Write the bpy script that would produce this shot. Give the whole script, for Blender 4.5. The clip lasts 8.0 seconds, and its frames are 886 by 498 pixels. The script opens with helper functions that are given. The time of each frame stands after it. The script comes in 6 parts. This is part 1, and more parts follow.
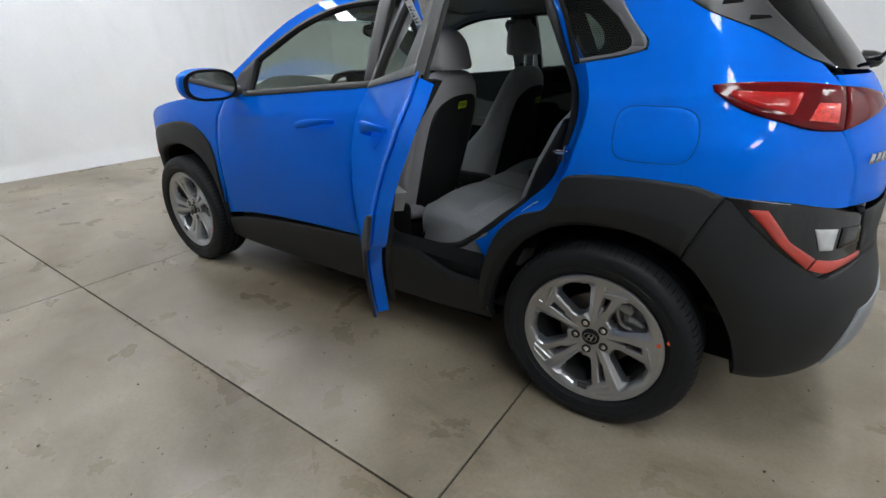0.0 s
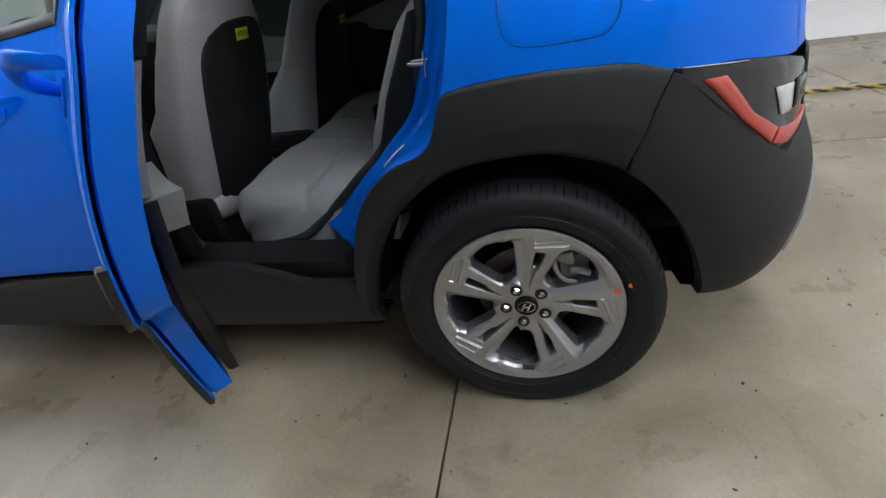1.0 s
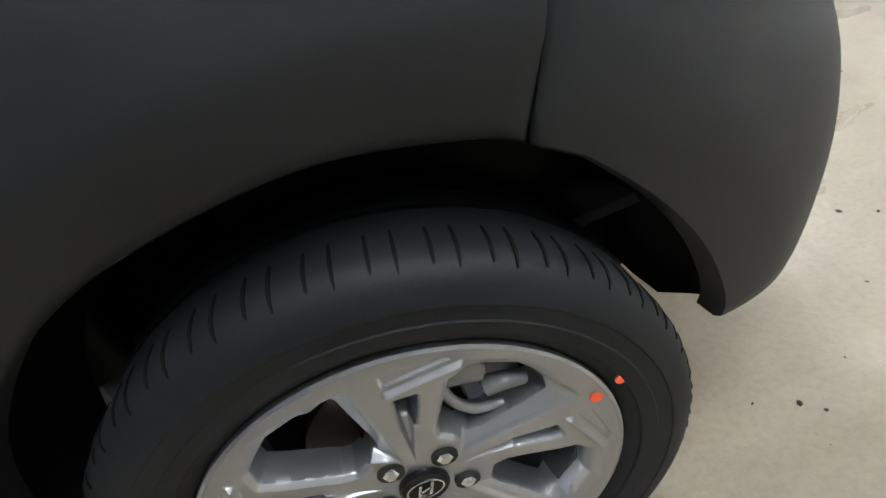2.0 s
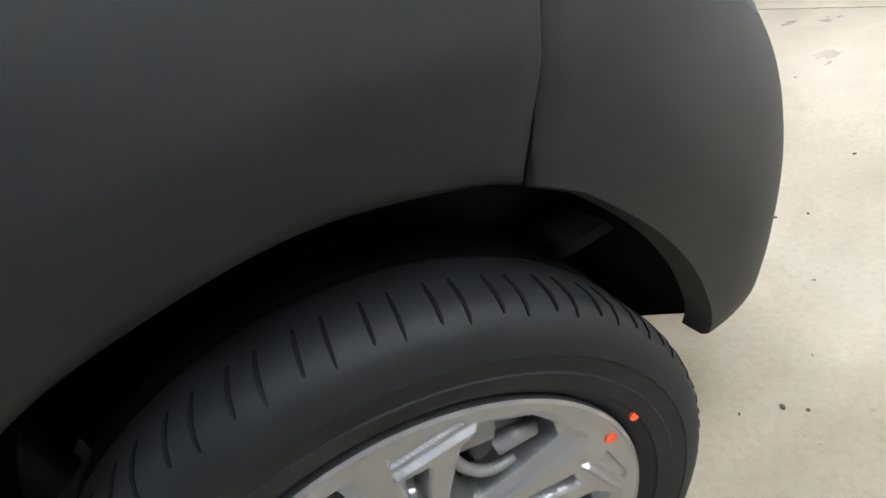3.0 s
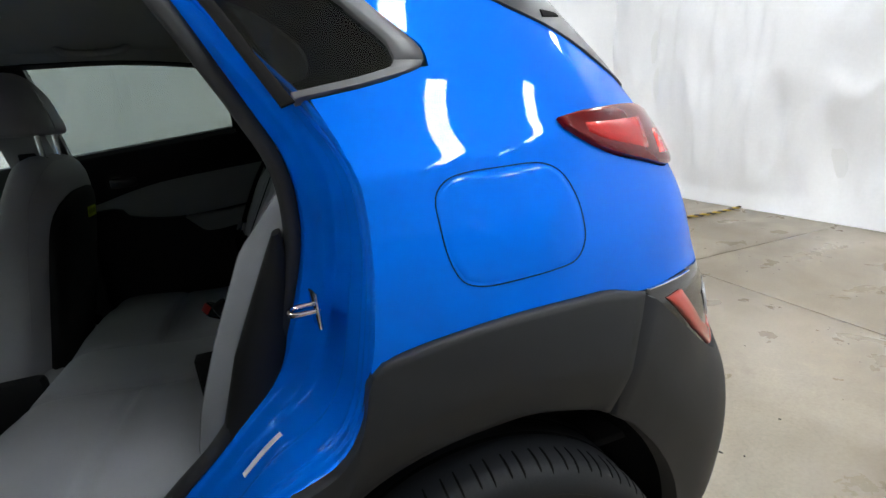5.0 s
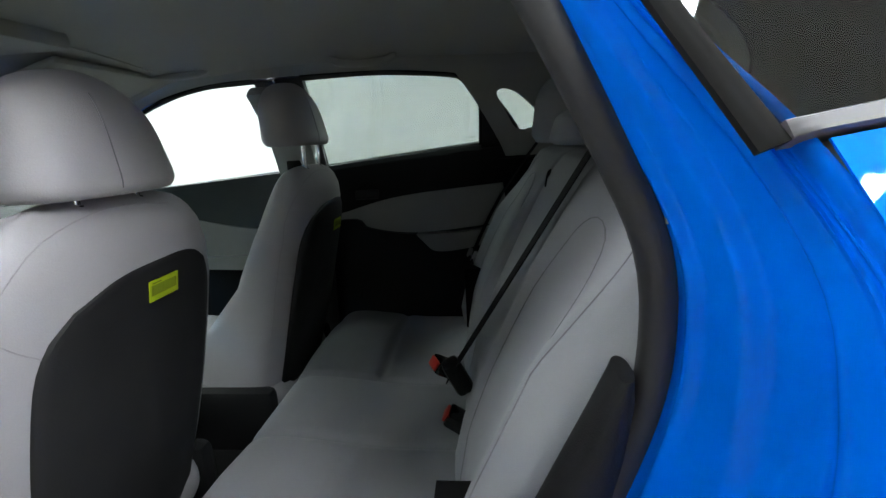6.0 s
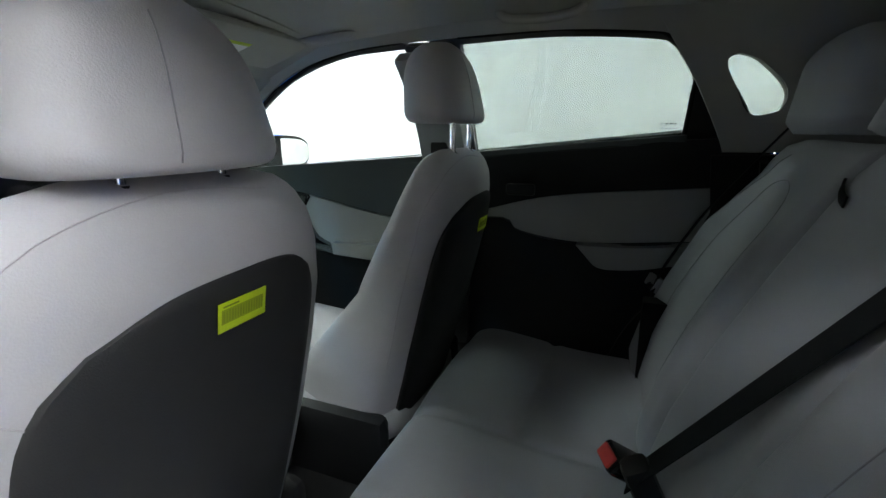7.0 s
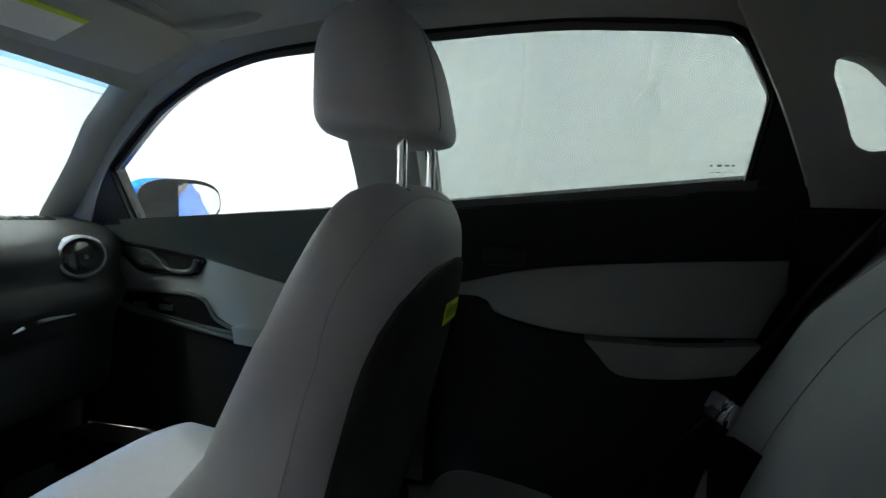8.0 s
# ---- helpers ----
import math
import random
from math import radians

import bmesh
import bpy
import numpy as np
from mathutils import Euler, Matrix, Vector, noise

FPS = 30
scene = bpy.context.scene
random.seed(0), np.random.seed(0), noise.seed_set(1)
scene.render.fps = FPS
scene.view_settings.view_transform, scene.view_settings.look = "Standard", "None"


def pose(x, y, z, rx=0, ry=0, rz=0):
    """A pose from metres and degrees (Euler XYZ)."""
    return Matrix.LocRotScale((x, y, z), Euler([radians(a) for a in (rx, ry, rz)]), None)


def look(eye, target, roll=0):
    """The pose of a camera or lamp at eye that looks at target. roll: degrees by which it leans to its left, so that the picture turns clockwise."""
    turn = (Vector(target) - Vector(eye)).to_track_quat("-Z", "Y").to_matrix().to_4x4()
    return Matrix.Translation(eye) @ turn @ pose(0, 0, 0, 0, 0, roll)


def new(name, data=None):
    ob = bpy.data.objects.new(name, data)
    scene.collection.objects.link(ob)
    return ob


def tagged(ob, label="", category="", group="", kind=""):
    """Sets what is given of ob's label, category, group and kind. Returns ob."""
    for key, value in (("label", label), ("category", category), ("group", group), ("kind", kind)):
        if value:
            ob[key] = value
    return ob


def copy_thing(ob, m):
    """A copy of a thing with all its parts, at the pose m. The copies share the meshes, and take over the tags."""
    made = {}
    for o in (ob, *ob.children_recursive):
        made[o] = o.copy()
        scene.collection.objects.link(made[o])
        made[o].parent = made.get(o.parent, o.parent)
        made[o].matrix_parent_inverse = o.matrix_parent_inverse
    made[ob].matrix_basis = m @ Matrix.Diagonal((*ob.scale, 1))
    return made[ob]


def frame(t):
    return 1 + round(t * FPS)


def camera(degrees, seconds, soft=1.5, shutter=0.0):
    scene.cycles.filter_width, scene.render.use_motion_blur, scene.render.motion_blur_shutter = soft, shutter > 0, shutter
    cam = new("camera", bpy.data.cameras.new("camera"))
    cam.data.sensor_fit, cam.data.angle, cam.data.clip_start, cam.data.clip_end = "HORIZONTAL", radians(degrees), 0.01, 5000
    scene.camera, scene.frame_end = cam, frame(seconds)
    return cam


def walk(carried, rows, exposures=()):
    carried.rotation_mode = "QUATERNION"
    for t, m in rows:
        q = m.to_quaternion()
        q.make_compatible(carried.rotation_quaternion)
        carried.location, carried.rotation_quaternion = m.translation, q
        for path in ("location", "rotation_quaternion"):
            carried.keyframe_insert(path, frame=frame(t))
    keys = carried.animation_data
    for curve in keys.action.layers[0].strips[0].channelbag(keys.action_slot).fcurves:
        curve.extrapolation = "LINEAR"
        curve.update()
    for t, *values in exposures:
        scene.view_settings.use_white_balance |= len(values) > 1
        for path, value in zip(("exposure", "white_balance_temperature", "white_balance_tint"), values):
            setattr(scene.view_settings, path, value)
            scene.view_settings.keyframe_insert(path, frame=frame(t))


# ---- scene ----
cam = camera(87.7, 8.0)
PATH = [
    (0, (0.36, -2.293, 1.266), (-0.692, -0.786, 0.475), -0.5),
    (0.5, (0.114, -2.183, 1.204), (-0.64, -0.589, 0.26), -3.1),
    (1, (0.048, -1.837, 1.107), (-0.378, -0.171, 0.086), -9.1),
    (1.5, (0.085, -1.455, 0.98), (-0.067, 0.224, -0.096), -18.0),
    (1.8, (0.12, -1.288, 0.905), (0.036, 0.238, -0.038), -21.4),
    (2, (0.132, -1.185, 0.852), (0.133, 0.464, -0.28), -23.5),
    (2.2, (0.132, -1.122, 0.798), (0.235, 0.387, -0.185), -24.6),
    (3.3, (0.053, -1.18, 0.943), (0.445, 0.474, -0.11), -21.4),
    (3.5, (-0.042, -1.268, 1.02), (0.478, 0.4, 0.048), -16.3),
    (4, (-0.178, -1.47, 1.160), (0.5, 0.263, 0.43), -9.2),
    (4.2, (-0.222, -1.49, 1.190), (0.499, 0.25, 0.525), -7.2),
    (5.3, (-0.218, -1.318, 1.203), (0.238, 0.556, 0.668), -3.9),
    (5.5, (-0.266, -1.24, 1.235), (0.026, 0.673, 0.722), -3.5),
    (5.7, (-0.314, -1.148, 1.246), (-0.198, 0.598, 0.812), -3.7),
    (5.9, (-0.338, -1.056, 1.242), (-0.436, 0.735, 0.812), -3.4),
    (6, (-0.355, -1.017, 1.239), (-0.533, 0.84, 0.791), -3.1),
    (6.5, (-0.46, -0.873, 1.222), (-0.942, 1.003, 0.72), -1.6),
    (7, (-0.491, -0.704, 1.221), (-1.213, 1.095, 0.726), -0.3),
    (7.2, (-0.516, -0.621, 1.212), (-1.220, 0.975, 0.784), -0.7),
    (7.5, (-0.575, -0.476, 1.198), (-1.455, 1.274, 0.797), 0.2),
    (7.7, (-0.598, -0.392, 1.188), (-1.371, 1.199, 0.864), 0.3),
    (8, (-0.644, -0.252, 1.160), (-1.22, 1.65, 0.952), 1.5),
]
walk(cam, [(t, look(e, g, r)) for t, e, g, r in PATH],
     exposures=[(0, -0.36), (1.0, -0.05), (1.5, 0.35), (2.0, 0.6), (3.3, 1.05), (3.5, 0.9), (4.0, 0.25), (4.2, 0.2), (5.5, 0.18), (6.0, 1.25), (6.5, 1.75), (7.0, 1.6), (7.5, 1.45), (8.0, 1.4)])

# ---- world and light ----
world = bpy.data.worlds.new("world")
scene.world = world
world.use_nodes = True
world.node_tree.nodes["Background"].inputs[0].default_value = (0.9, 0.95, 1.0, 1)
world.node_tree.nodes["Background"].inputs[1].default_value = 0.05
LIGHT = 42.0      # radiance of the ceiling diffusers

# ---- materials ----


def material(name, colour, rough=0.5, metal=0.0, coat=0.0, spread=0.12, scale=6.0, fine=220.0, bump=0.0, spec=0.5,
             rough_spread=0.1, sheen=0.0, coat_rough=0.04):
    """A Principled material with colour and roughness that vary at two scales, and a fine relief."""
    m = bpy.data.materials.new(name)
    m.use_nodes = True
    nt = m.node_tree
    bsdf = nt.nodes["Principled BSDF"]
    tc = nt.nodes.new("ShaderNodeTexCoord")
    big = nt.nodes.new("ShaderNodeTexNoise")
    big.inputs["Scale"].default_value = scale
    big.inputs["Detail"].default_value = 5
    small = nt.nodes.new("ShaderNodeTexNoise")
    small.inputs["Scale"].default_value = fine
    small.inputs["Detail"].default_value = 2
    nt.links.new(tc.outputs["Object"], big.inputs["Vector"])
    nt.links.new(tc.outputs["Object"], small.inputs["Vector"])
    both = nt.nodes.new("ShaderNodeMath")
    both.operation = "MULTIPLY_ADD"
    both.inputs[1].default_value = 0.65
    half = nt.nodes.new("ShaderNodeMath")
    half.operation = "MULTIPLY"
    half.inputs[1].default_value = 0.35
    nt.links.new(small.outputs["Fac"], half.inputs[0])
    nt.links.new(big.outputs["Fac"], both.inputs[0])
    nt.links.new(half.outputs[0], both.inputs[2])
    ramp = nt.nodes.new("ShaderNodeMapRange")
    ramp.inputs["From Min"].default_value = 0.3
    ramp.inputs["From Max"].default_value = 0.7
    ramp.inputs["To Min"].default_value = 1 - spread
    ramp.inputs["To Max"].default_value = 1 + spread
    nt.links.new(both.outputs[0], ramp.inputs["Value"])
    mul = nt.nodes.new("ShaderNodeVectorMath")
    mul.operation = "SCALE"
    mul.inputs[0].default_value = colour
    nt.links.new(ramp.outputs[0], mul.inputs["Scale"])
    nt.links.new(mul.outputs[0], bsdf.inputs["Base Color"])
    rr = nt.nodes.new("ShaderNodeMapRange")
    rr.inputs["From Min"].default_value = 0.3
    rr.inputs["From Max"].default_value = 0.7
    rr.inputs["To Min"].default_value = max(0.02, rough * (1 - rough_spread))
    rr.inputs["To Max"].default_value = min(1, rough * (1 + rough_spread))
    nt.links.new(big.outputs["Fac"], rr.inputs["Value"])
    nt.links.new(rr.outputs[0], bsdf.inputs["Roughness"])
    bsdf.inputs["Metallic"].default_value = metal
    bsdf.inputs["Specular IOR Level"].default_value = spec
    bsdf.inputs["Coat Weight"].default_value = coat
    bsdf.inputs["Coat Roughness"].default_value = coat_rough
    bsdf.inputs["Sheen Weight"].default_value = sheen
    if bump:
        b = nt.nodes.new("ShaderNodeBump")
        b.inputs["Strength"].default_value = bump
        b.inputs["Distance"].default_value = 0.002
        nt.links.new(small.outputs["Fac"], b.inputs["Height"])
        nt.links.new(b.outputs[0], bsdf.inputs["Normal"])
    return m


def glass_material(name, tint, gloss=0.04):
    """A thin pane: it lets the tinted light straight through and mirrors by Fresnel."""
    m = bpy.data.materials.new(name)
    m.use_nodes = True
    nt = m.node_tree
    nt.nodes.remove(nt.nodes["Principled BSDF"])
    see = nt.nodes.new("ShaderNodeBsdfTransparent")
    see.inputs[0].default_value = (*tint, 1)
    gl = nt.nodes.new("ShaderNodeBsdfGlossy")
    gl.inputs["Roughness"].default_value = 0.0
    lw = nt.nodes.new("ShaderNodeLayerWeight")
    lw.inputs[0].default_value = 0.5
    pw = nt.nodes.new("ShaderNodeMath")
    pw.operation = "POWER"
    pw.inputs[1].default_value = 4.5
    nt.links.new(lw.outputs["Facing"], pw.inputs[0])
    fr = nt.nodes.new("ShaderNodeMath")
    fr.operation = "MULTIPLY_ADD"
    fr.inputs[1].default_value, fr.inputs[2].default_value = 0.85, gloss
    nt.links.new(pw.outputs[0], fr.inputs[0])
    mix = nt.nodes.new("ShaderNodeMixShader")
    nt.links.new(fr.outputs[0], mix.inputs[0])
    nt.links.new(see.outputs[0], mix.inputs[1])
    nt.links.new(gl.outputs[0], mix.inputs[2])
    nt.links.new(mix.outputs[0], nt.nodes["Material Output"].inputs[0])
    return m


def glow_material(name, colour, strength):
    m = bpy.data.materials.new(name)
    m.use_nodes = True
    b = m.node_tree.nodes["Principled BSDF"]
    b.inputs["Base Color"].default_value = (*colour, 1)
    b.inputs["Emission Color"].default_value = (*colour, 1)
    b.inputs["Emission Strength"].default_value = strength
    return m


PAINT = material("blue_paint", (0.0, 0.155, 0.80), rough=0.42, metal=0.15, coat=0.45, spec=0.0, spread=0.03, scale=3, fine=900, coat_rough=0.012)
CLAD = material("dark_plastic", (0.0138, 0.0152, 0.0178), spec=0.42, rough=0.55, spread=0.12, scale=4, fine=700, bump=0.12)
RUBBER = material("tyre_rubber", (0.0108, 0.0122, 0.0150), spec=0.30, rough=0.6, spread=0.2, scale=9, fine=300, bump=0.1)
MATTBLACK = material("matt_black_seal", (0.010, 0.010, 0.010), rough=0.8, spec=0.08, spread=0.15)
SEAL = material("rubber_seal", (0.02, 0.02, 0.021), rough=0.6, spread=0.15)
ALLOY = material("silver_alloy", (0.50, 0.515, 0.545), rough=0.36, metal=0.92, spread=0.05, scale=12, fine=600)
ALLOY_DARK = material("darkened_alloy", (0.095, 0.10, 0.108), rough=0.45, metal=0.7, spread=0.15)
STEEL = material("disc_steel", (0.20, 0.17, 0.15), rough=0.45, metal=0.8, spread=0.2, scale=15)
CASTING = material("grey_casting", (0.30, 0.31, 0.32), rough=0.5, metal=0.6, spread=0.15, scale=25)
CHROME = material("chrome", (0.75, 0.76, 0.78), rough=0.08, metal=1.0, spread=0.03)
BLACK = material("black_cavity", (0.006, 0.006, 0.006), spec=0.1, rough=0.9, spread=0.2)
GLOSSBLACK = material("gloss_black", (0.012, 0.012, 0.013), rough=0.2, coat=0.6, spread=0.1)
CAPBLACK = material("satin_black_cap", (0.006, 0.006, 0.007), rough=0.35, spec=0.25, spread=0.1)
FRAME = material("satin_black_frame", (0.035, 0.035, 0.037), rough=0.42, spread=0.1, fine=600, bump=0.05)
GREYFRAME = material("grey_frame", (0.10, 0.10, 0.105), rough=0.38, spread=0.08, fine=600)
SKID = material("silver_skid", (0.30, 0.32, 0.34), rough=0.45, metal=0.3, spread=0.08)
TAILRED = material("ribbed_red_reflector", (0.80, 0.04, 0.03), rough=0.25, coat=0.4, spread=0.35, scale=60, fine=120)
REDLENS = material("red_lens", (0.50, 0.014, 0.014), rough=0.2, spec=0.2, coat=0.25, spread=0.15, scale=20)
DARKRED = material("dark_red_lens", (0.13, 0.003, 0.005), rough=0.14, spec=0.15, coat=0.25, spread=0.15, scale=20)
BRIGHTRED = material("bright_red_reflector", (0.52, 0.035, 0.02), rough=0.35, coat=1.0, spread=0.1, fine=90)
SMOKE = material("smoked_lens", (0.012, 0.012, 0.013), rough=0.14, spec=0.3, coat=0.5, spread=0.2, scale=18)
CLEARLENS = material("clear_lens", (0.55, 0.56, 0.58), rough=0.2, coat=1.0, spread=0.15, scale=30)
ORANGE = material("orange_marker", (0.75, 0.22, 0.05), rough=0.3, coat=0.6, spread=0.1)
DOT = material("red_paint_dot", (0.95, 0.12, 0.05), rough=0.5, spread=0.1)
TINT = glass_material("privacy_glass", (0.485, 0.53, 0.50))
CLEAR = glass_material("clear_glass", (0.81, 0.85, 0.82))
BAND = glass_material("blue_shade_band", (0.36, 0.62, 0.87))
BAND_MID = glass_material("blue_shade_band_middle", (0.55, 0.76, 0.90))
BAND_PALE = glass_material("blue_shade_band_edge", (0.76, 0.88, 0.94))
HATCHTINT = glass_material("dark_hatch_glass", (0.16, 0.17, 0.165))
LEATHER = material("light_grey_leatherette", (0.40, 0.392, 0.408), rough=0.5, spread=0.06, scale=9, fine=500, bump=0.15)
CLOTH = material("grey_seat_fabric", (0.27, 0.277, 0.295), rough=0.85, spread=0.08, scale=10, fine=900, bump=0.25, sheen=0.2)
SEATBACK = material("charcoal_seat_panel", (0.013, 0.013, 0.014), rough=0.6, spread=0.12, fine=600, bump=0.2)
TRIMBLACK = material("black_interior_plastic", (0.009, 0.009, 0.0097), spec=0.3, rough=0.55, spread=0.12, fine=600, bump=0.2)
# raised and turned greenish for the window light on the front door trim
TRIMDARK = material("lightened_dark_plastic", (0.056, 0.066, 0.064), rough=0.46, spread=0.1, fine=600, bump=0.2)
DASH = material("dark_dashboard_plastic", (0.010, 0.011, 0.0115), rough=0.5, spread=0.12, fine=600, bump=0.25)
TRIMGREY = material("light_grey_interior_plastic", (0.28, 0.288, 0.28), rough=0.6, spread=0.06, fine=600, bump=0.2)
LINING = material("grey_roof_lining", (0.32, 0.32, 0.297), rough=0.95, spread=0.06, fine=900, bump=0.3, sheen=0.2)
CARPET = material("black_carpet", (0.012, 0.012, 0.012), rough=0.95, spread=0.3, fine=500, bump=0.6)
BELT = material("black_webbing", (0.008, 0.009, 0.010), spec=0.2, rough=0.8, spread=0.15, fine=900, bump=0.4)
PIPING = material("grey_thread", (0.20, 0.20, 0.215), rough=0.8, spread=0.1)
STITCH = material("pale_thread", (0.36, 0.35, 0.36), rough=0.8, spread=0.1)
YELLOW = material("yellow_tag", (0.49, 0.62, 0.015), rough=0.5, spread=0.05)
PRINT = material("dark_print", (0.20, 0.26, 0.015), rough=0.6, spread=0.05)
OLIVE = material("olive_print", (0.26, 0.34, 0.012), rough=0.55, spread=0.05)
PAPER = material("white_paper", (0.80, 0.80, 0.80), rough=0.6, spread=0.04)
INK = material("black_ink", (0.03, 0.03, 0.03), rough=0.6, spread=0.05)
PINK = material("red_strip", (0.75, 0.08, 0.08), rough=0.6, spread=0.05)
BUCKLERED = material("red_button", (0.70, 0.05, 0.03), rough=0.4, spread=0.08)
SCREEN = material("dark_screen", (0.01, 0.012, 0.02), rough=0.12, coat=1.0, spread=0.05)
MIRROR = material("mirror_glass", (0.85, 0.87, 0.87), rough=0.02, metal=1.0, spread=0.01)
ROPE_Y = material("yellow_strand", (0.55, 0.38, 0.06), rough=0.8, spread=0.2)
ROPE_K = material("black_strand", (0.04, 0.035, 0.03), rough=0.8, spread=0.2)
WHITE = material("white_wall_paint", (0.86, 0.86, 0.85), rough=0.7, spread=0.04, scale=1.2, fine=60, bump=0.05)
GREYWALL = material("unseen_wall_grey", (0.20, 0.20, 0.195), rough=0.8, spread=0.06, scale=1.2, fine=60, bump=0.05)
SHEET = material("white_sheeting", (0.89, 0.89, 0.90), rough=0.45, spread=0.04, scale=1.5, fine=40, bump=0.05)
CEIL = material("white_ceiling", (0.75, 0.75, 0.74), rough=0.9, spread=0.05, scale=2, fine=120)
GLOW = glow_material("lamp_diffuser", (0.95, 1.0, 1.02), LIGHT)
TAPE = material("grey_debris", (0.05, 0.045, 0.04), rough=0.9, spread=0.3)


def concrete_material():
    """Sealed warm concrete: cloudy tone, dark stains, fine pores and pale scuffs."""
    m = bpy.data.materials.new("sealed_concrete")
    m.use_nodes = True
    nt = m.node_tree
    bsdf = nt.nodes["Principled BSDF"]
    geo = nt.nodes.new("ShaderNodeNewGeometry")
    info = nt.nodes.new("ShaderNodeObjectInfo")

    def noise_node(scale, detail, rough=0.55, warp=0.0):
        n = nt.nodes.new("ShaderNodeTexNoise")
        n.inputs["Scale"].default_value = scale
        n.inputs["Detail"].default_value = detail
        n.inputs["Roughness"].default_value = rough
        n.inputs["Distortion"].default_value = warp
        nt.links.new(geo.outputs["Position"], n.inputs["Vector"])
        return n

    def ramp(node, stops):
        r = nt.nodes.new("ShaderNodeValToRGB")
        nt.links.new(node.outputs[0], r.inputs[0])
        while len(r.color_ramp.elements) < len(stops):
            r.color_ramp.elements.new(0.5)
        for e, (p, c) in zip(r.color_ramp.elements, stops):
            e.position, e.color = p, (*c, 1)
        return r

    def mix(a, b, fac, mode="MULTIPLY"):
        x = nt.nodes.new("ShaderNodeMix")
        x.data_type, x.blend_type = "RGBA", mode
        x.inputs[0].default_value = fac
        nt.links.new(a, x.inputs[6])
        nt.links.new(b, x.inputs[7])
        return x.outputs[2]

    cloud = ramp(noise_node(0.9, 6, 0.55, 0.5), [(0.30, (0.185, 0.152, 0.108)), (0.5, (0.275, 0.232, 0.172)), (0.72, (0.365, 0.318, 0.25))])
    stain = ramp(noise_node(1.5, 7, 0.6, 0.8), [(0.28, (0.50, 0.47, 0.42)), (0.40, (0.90, 0.89, 0.87)), (0.48, (1, 1, 1))])
    grain = ramp(noise_node(70, 4, 0.7), [(0.25, (0.78, 0.78, 0.78)), (0.55, (1, 1, 1)), (0.8, (1.04, 1.04, 1.04))])
    pore = ramp(noise_node(38, 3, 0.6, 0.4), [(0.21, (0.45, 0.43, 0.40)), (0.25, (1, 1, 1)), (1.0, (1, 1, 1))])
    blot = ramp(noise_node(0.75, 7, 0.62, 0.9), [(0.34, (0.66, 0.63, 0.58)), (0.47, (1, 1, 1)), (0.60, (1, 1, 1)), (0.68, (1.14, 1.13, 1.12))])
    scuff = ramp(noise_node(4.5, 9, 0.78, 3.0), [(0.56, (1, 1, 1)), (0.64, (1.22, 1.22, 1.21)), (0.68, (1, 1, 1))])
    c = mix(cloud.outputs[0], stain.outputs[0], 0.8)
    c = mix(c, blot.outputs[0], 0.85)
    c = mix(c, scuff.outputs[0], 0.5)
    c = mix(c, grain.outputs[0], 0.8)
    c = mix(c, pore.outputs[0], 0.7)
    tone = nt.nodes.new("ShaderNodeMapRange")
    tone.inputs["To Min"].default_value, tone.inputs["To Max"].default_value = 0.93, 1.06
    nt.links.new(info.outputs["Random"], tone.inputs["Value"])
    sc = nt.nodes.new("ShaderNodeVectorMath")
    sc.operation = "SCALE"
    nt.links.new(c, sc.inputs[0])
    nt.links.new(tone.outputs[0], sc.inputs["Scale"])
    nt.links.new(sc.outputs[0], bsdf.inputs["Base Color"])
    rr = ramp(noise_node(3.5, 5, 0.6, 0.5), [(0.3, (0.22,) * 3), (0.7, (0.46,) * 3)])
    nt.links.new(rr.outputs[0], bsdf.inputs["Roughness"])
    b = nt.nodes.new("ShaderNodeBump")
    b.inputs["Strength"].default_value, b.inputs["Distance"].default_value = 0.15, 0.003
    nt.links.new(noise_node(70, 3).outputs[0], b.inputs["Height"])
    nt.links.new(b.outputs[0], bsdf.inputs["Normal"])
    return m


CONCRETE = concrete_material()

# ---- mesh helpers ----


def thing(name, label, category, at=(0, 0, 0), group="", kind=""):
    ob = new(name)
    ob.location = at
    ob.empty_display_size = 0.1
    return tagged(ob, label, category, group, kind)


def link(name, me, mat_, parent=None, label=""):
    me.materials.append(mat_)
    ob = new(name, me)
    if parent is not None:
        ob.parent = parent
    if label:
        ob["label"] = label
    return ob


def part(name, bm, mat_, parent=None, label="", smooth=True, angle=40):
    """Links a bmesh as one mesh object under a thing or a part."""
    me = bpy.data.meshes.new(name)
    bmesh.ops.recalc_face_normals(bm, faces=bm.faces)
    bm.to_mesh(me)
    bm.free()
    if smooth:
        me.shade_smooth()
        me.set_sharp_from_angle(angle=radians(angle))
    return link(name, me, mat_, parent, label)


def add_box(bm, lo, hi, bevel=0.0, m=None, seg=2):
    """A box between two corners, its edges rounded, moved by m."""
    r = bmesh.ops.create_cube(bm, size=1)
    vs = r["verts"]
    for v in vs:
        v.co = Vector([lo[i] + (hi[i] - lo[i]) * (v.co[i] + 0.5) for i in range(3)])
    if bevel:
        es = list({e for v in vs for e in v.link_edges})
        out = bmesh.ops.bevel(bm, geom=es, offset=bevel, segments=seg, affect="EDGES", profile=0.5)
        vs = list({v for f in out["faces"] for v in f.verts} | {v for v in vs if v.is_valid})
    if m is not None:
        bmesh.ops.transform(bm, matrix=m, verts=vs)
    return vs


def box_part(name, lo, hi, mat_, parent=None, label="", bevel=0.004, m=None):
    bm = bmesh.new()
    add_box(bm, lo, hi, bevel, m)
    return part(name, bm, mat_, parent, label)


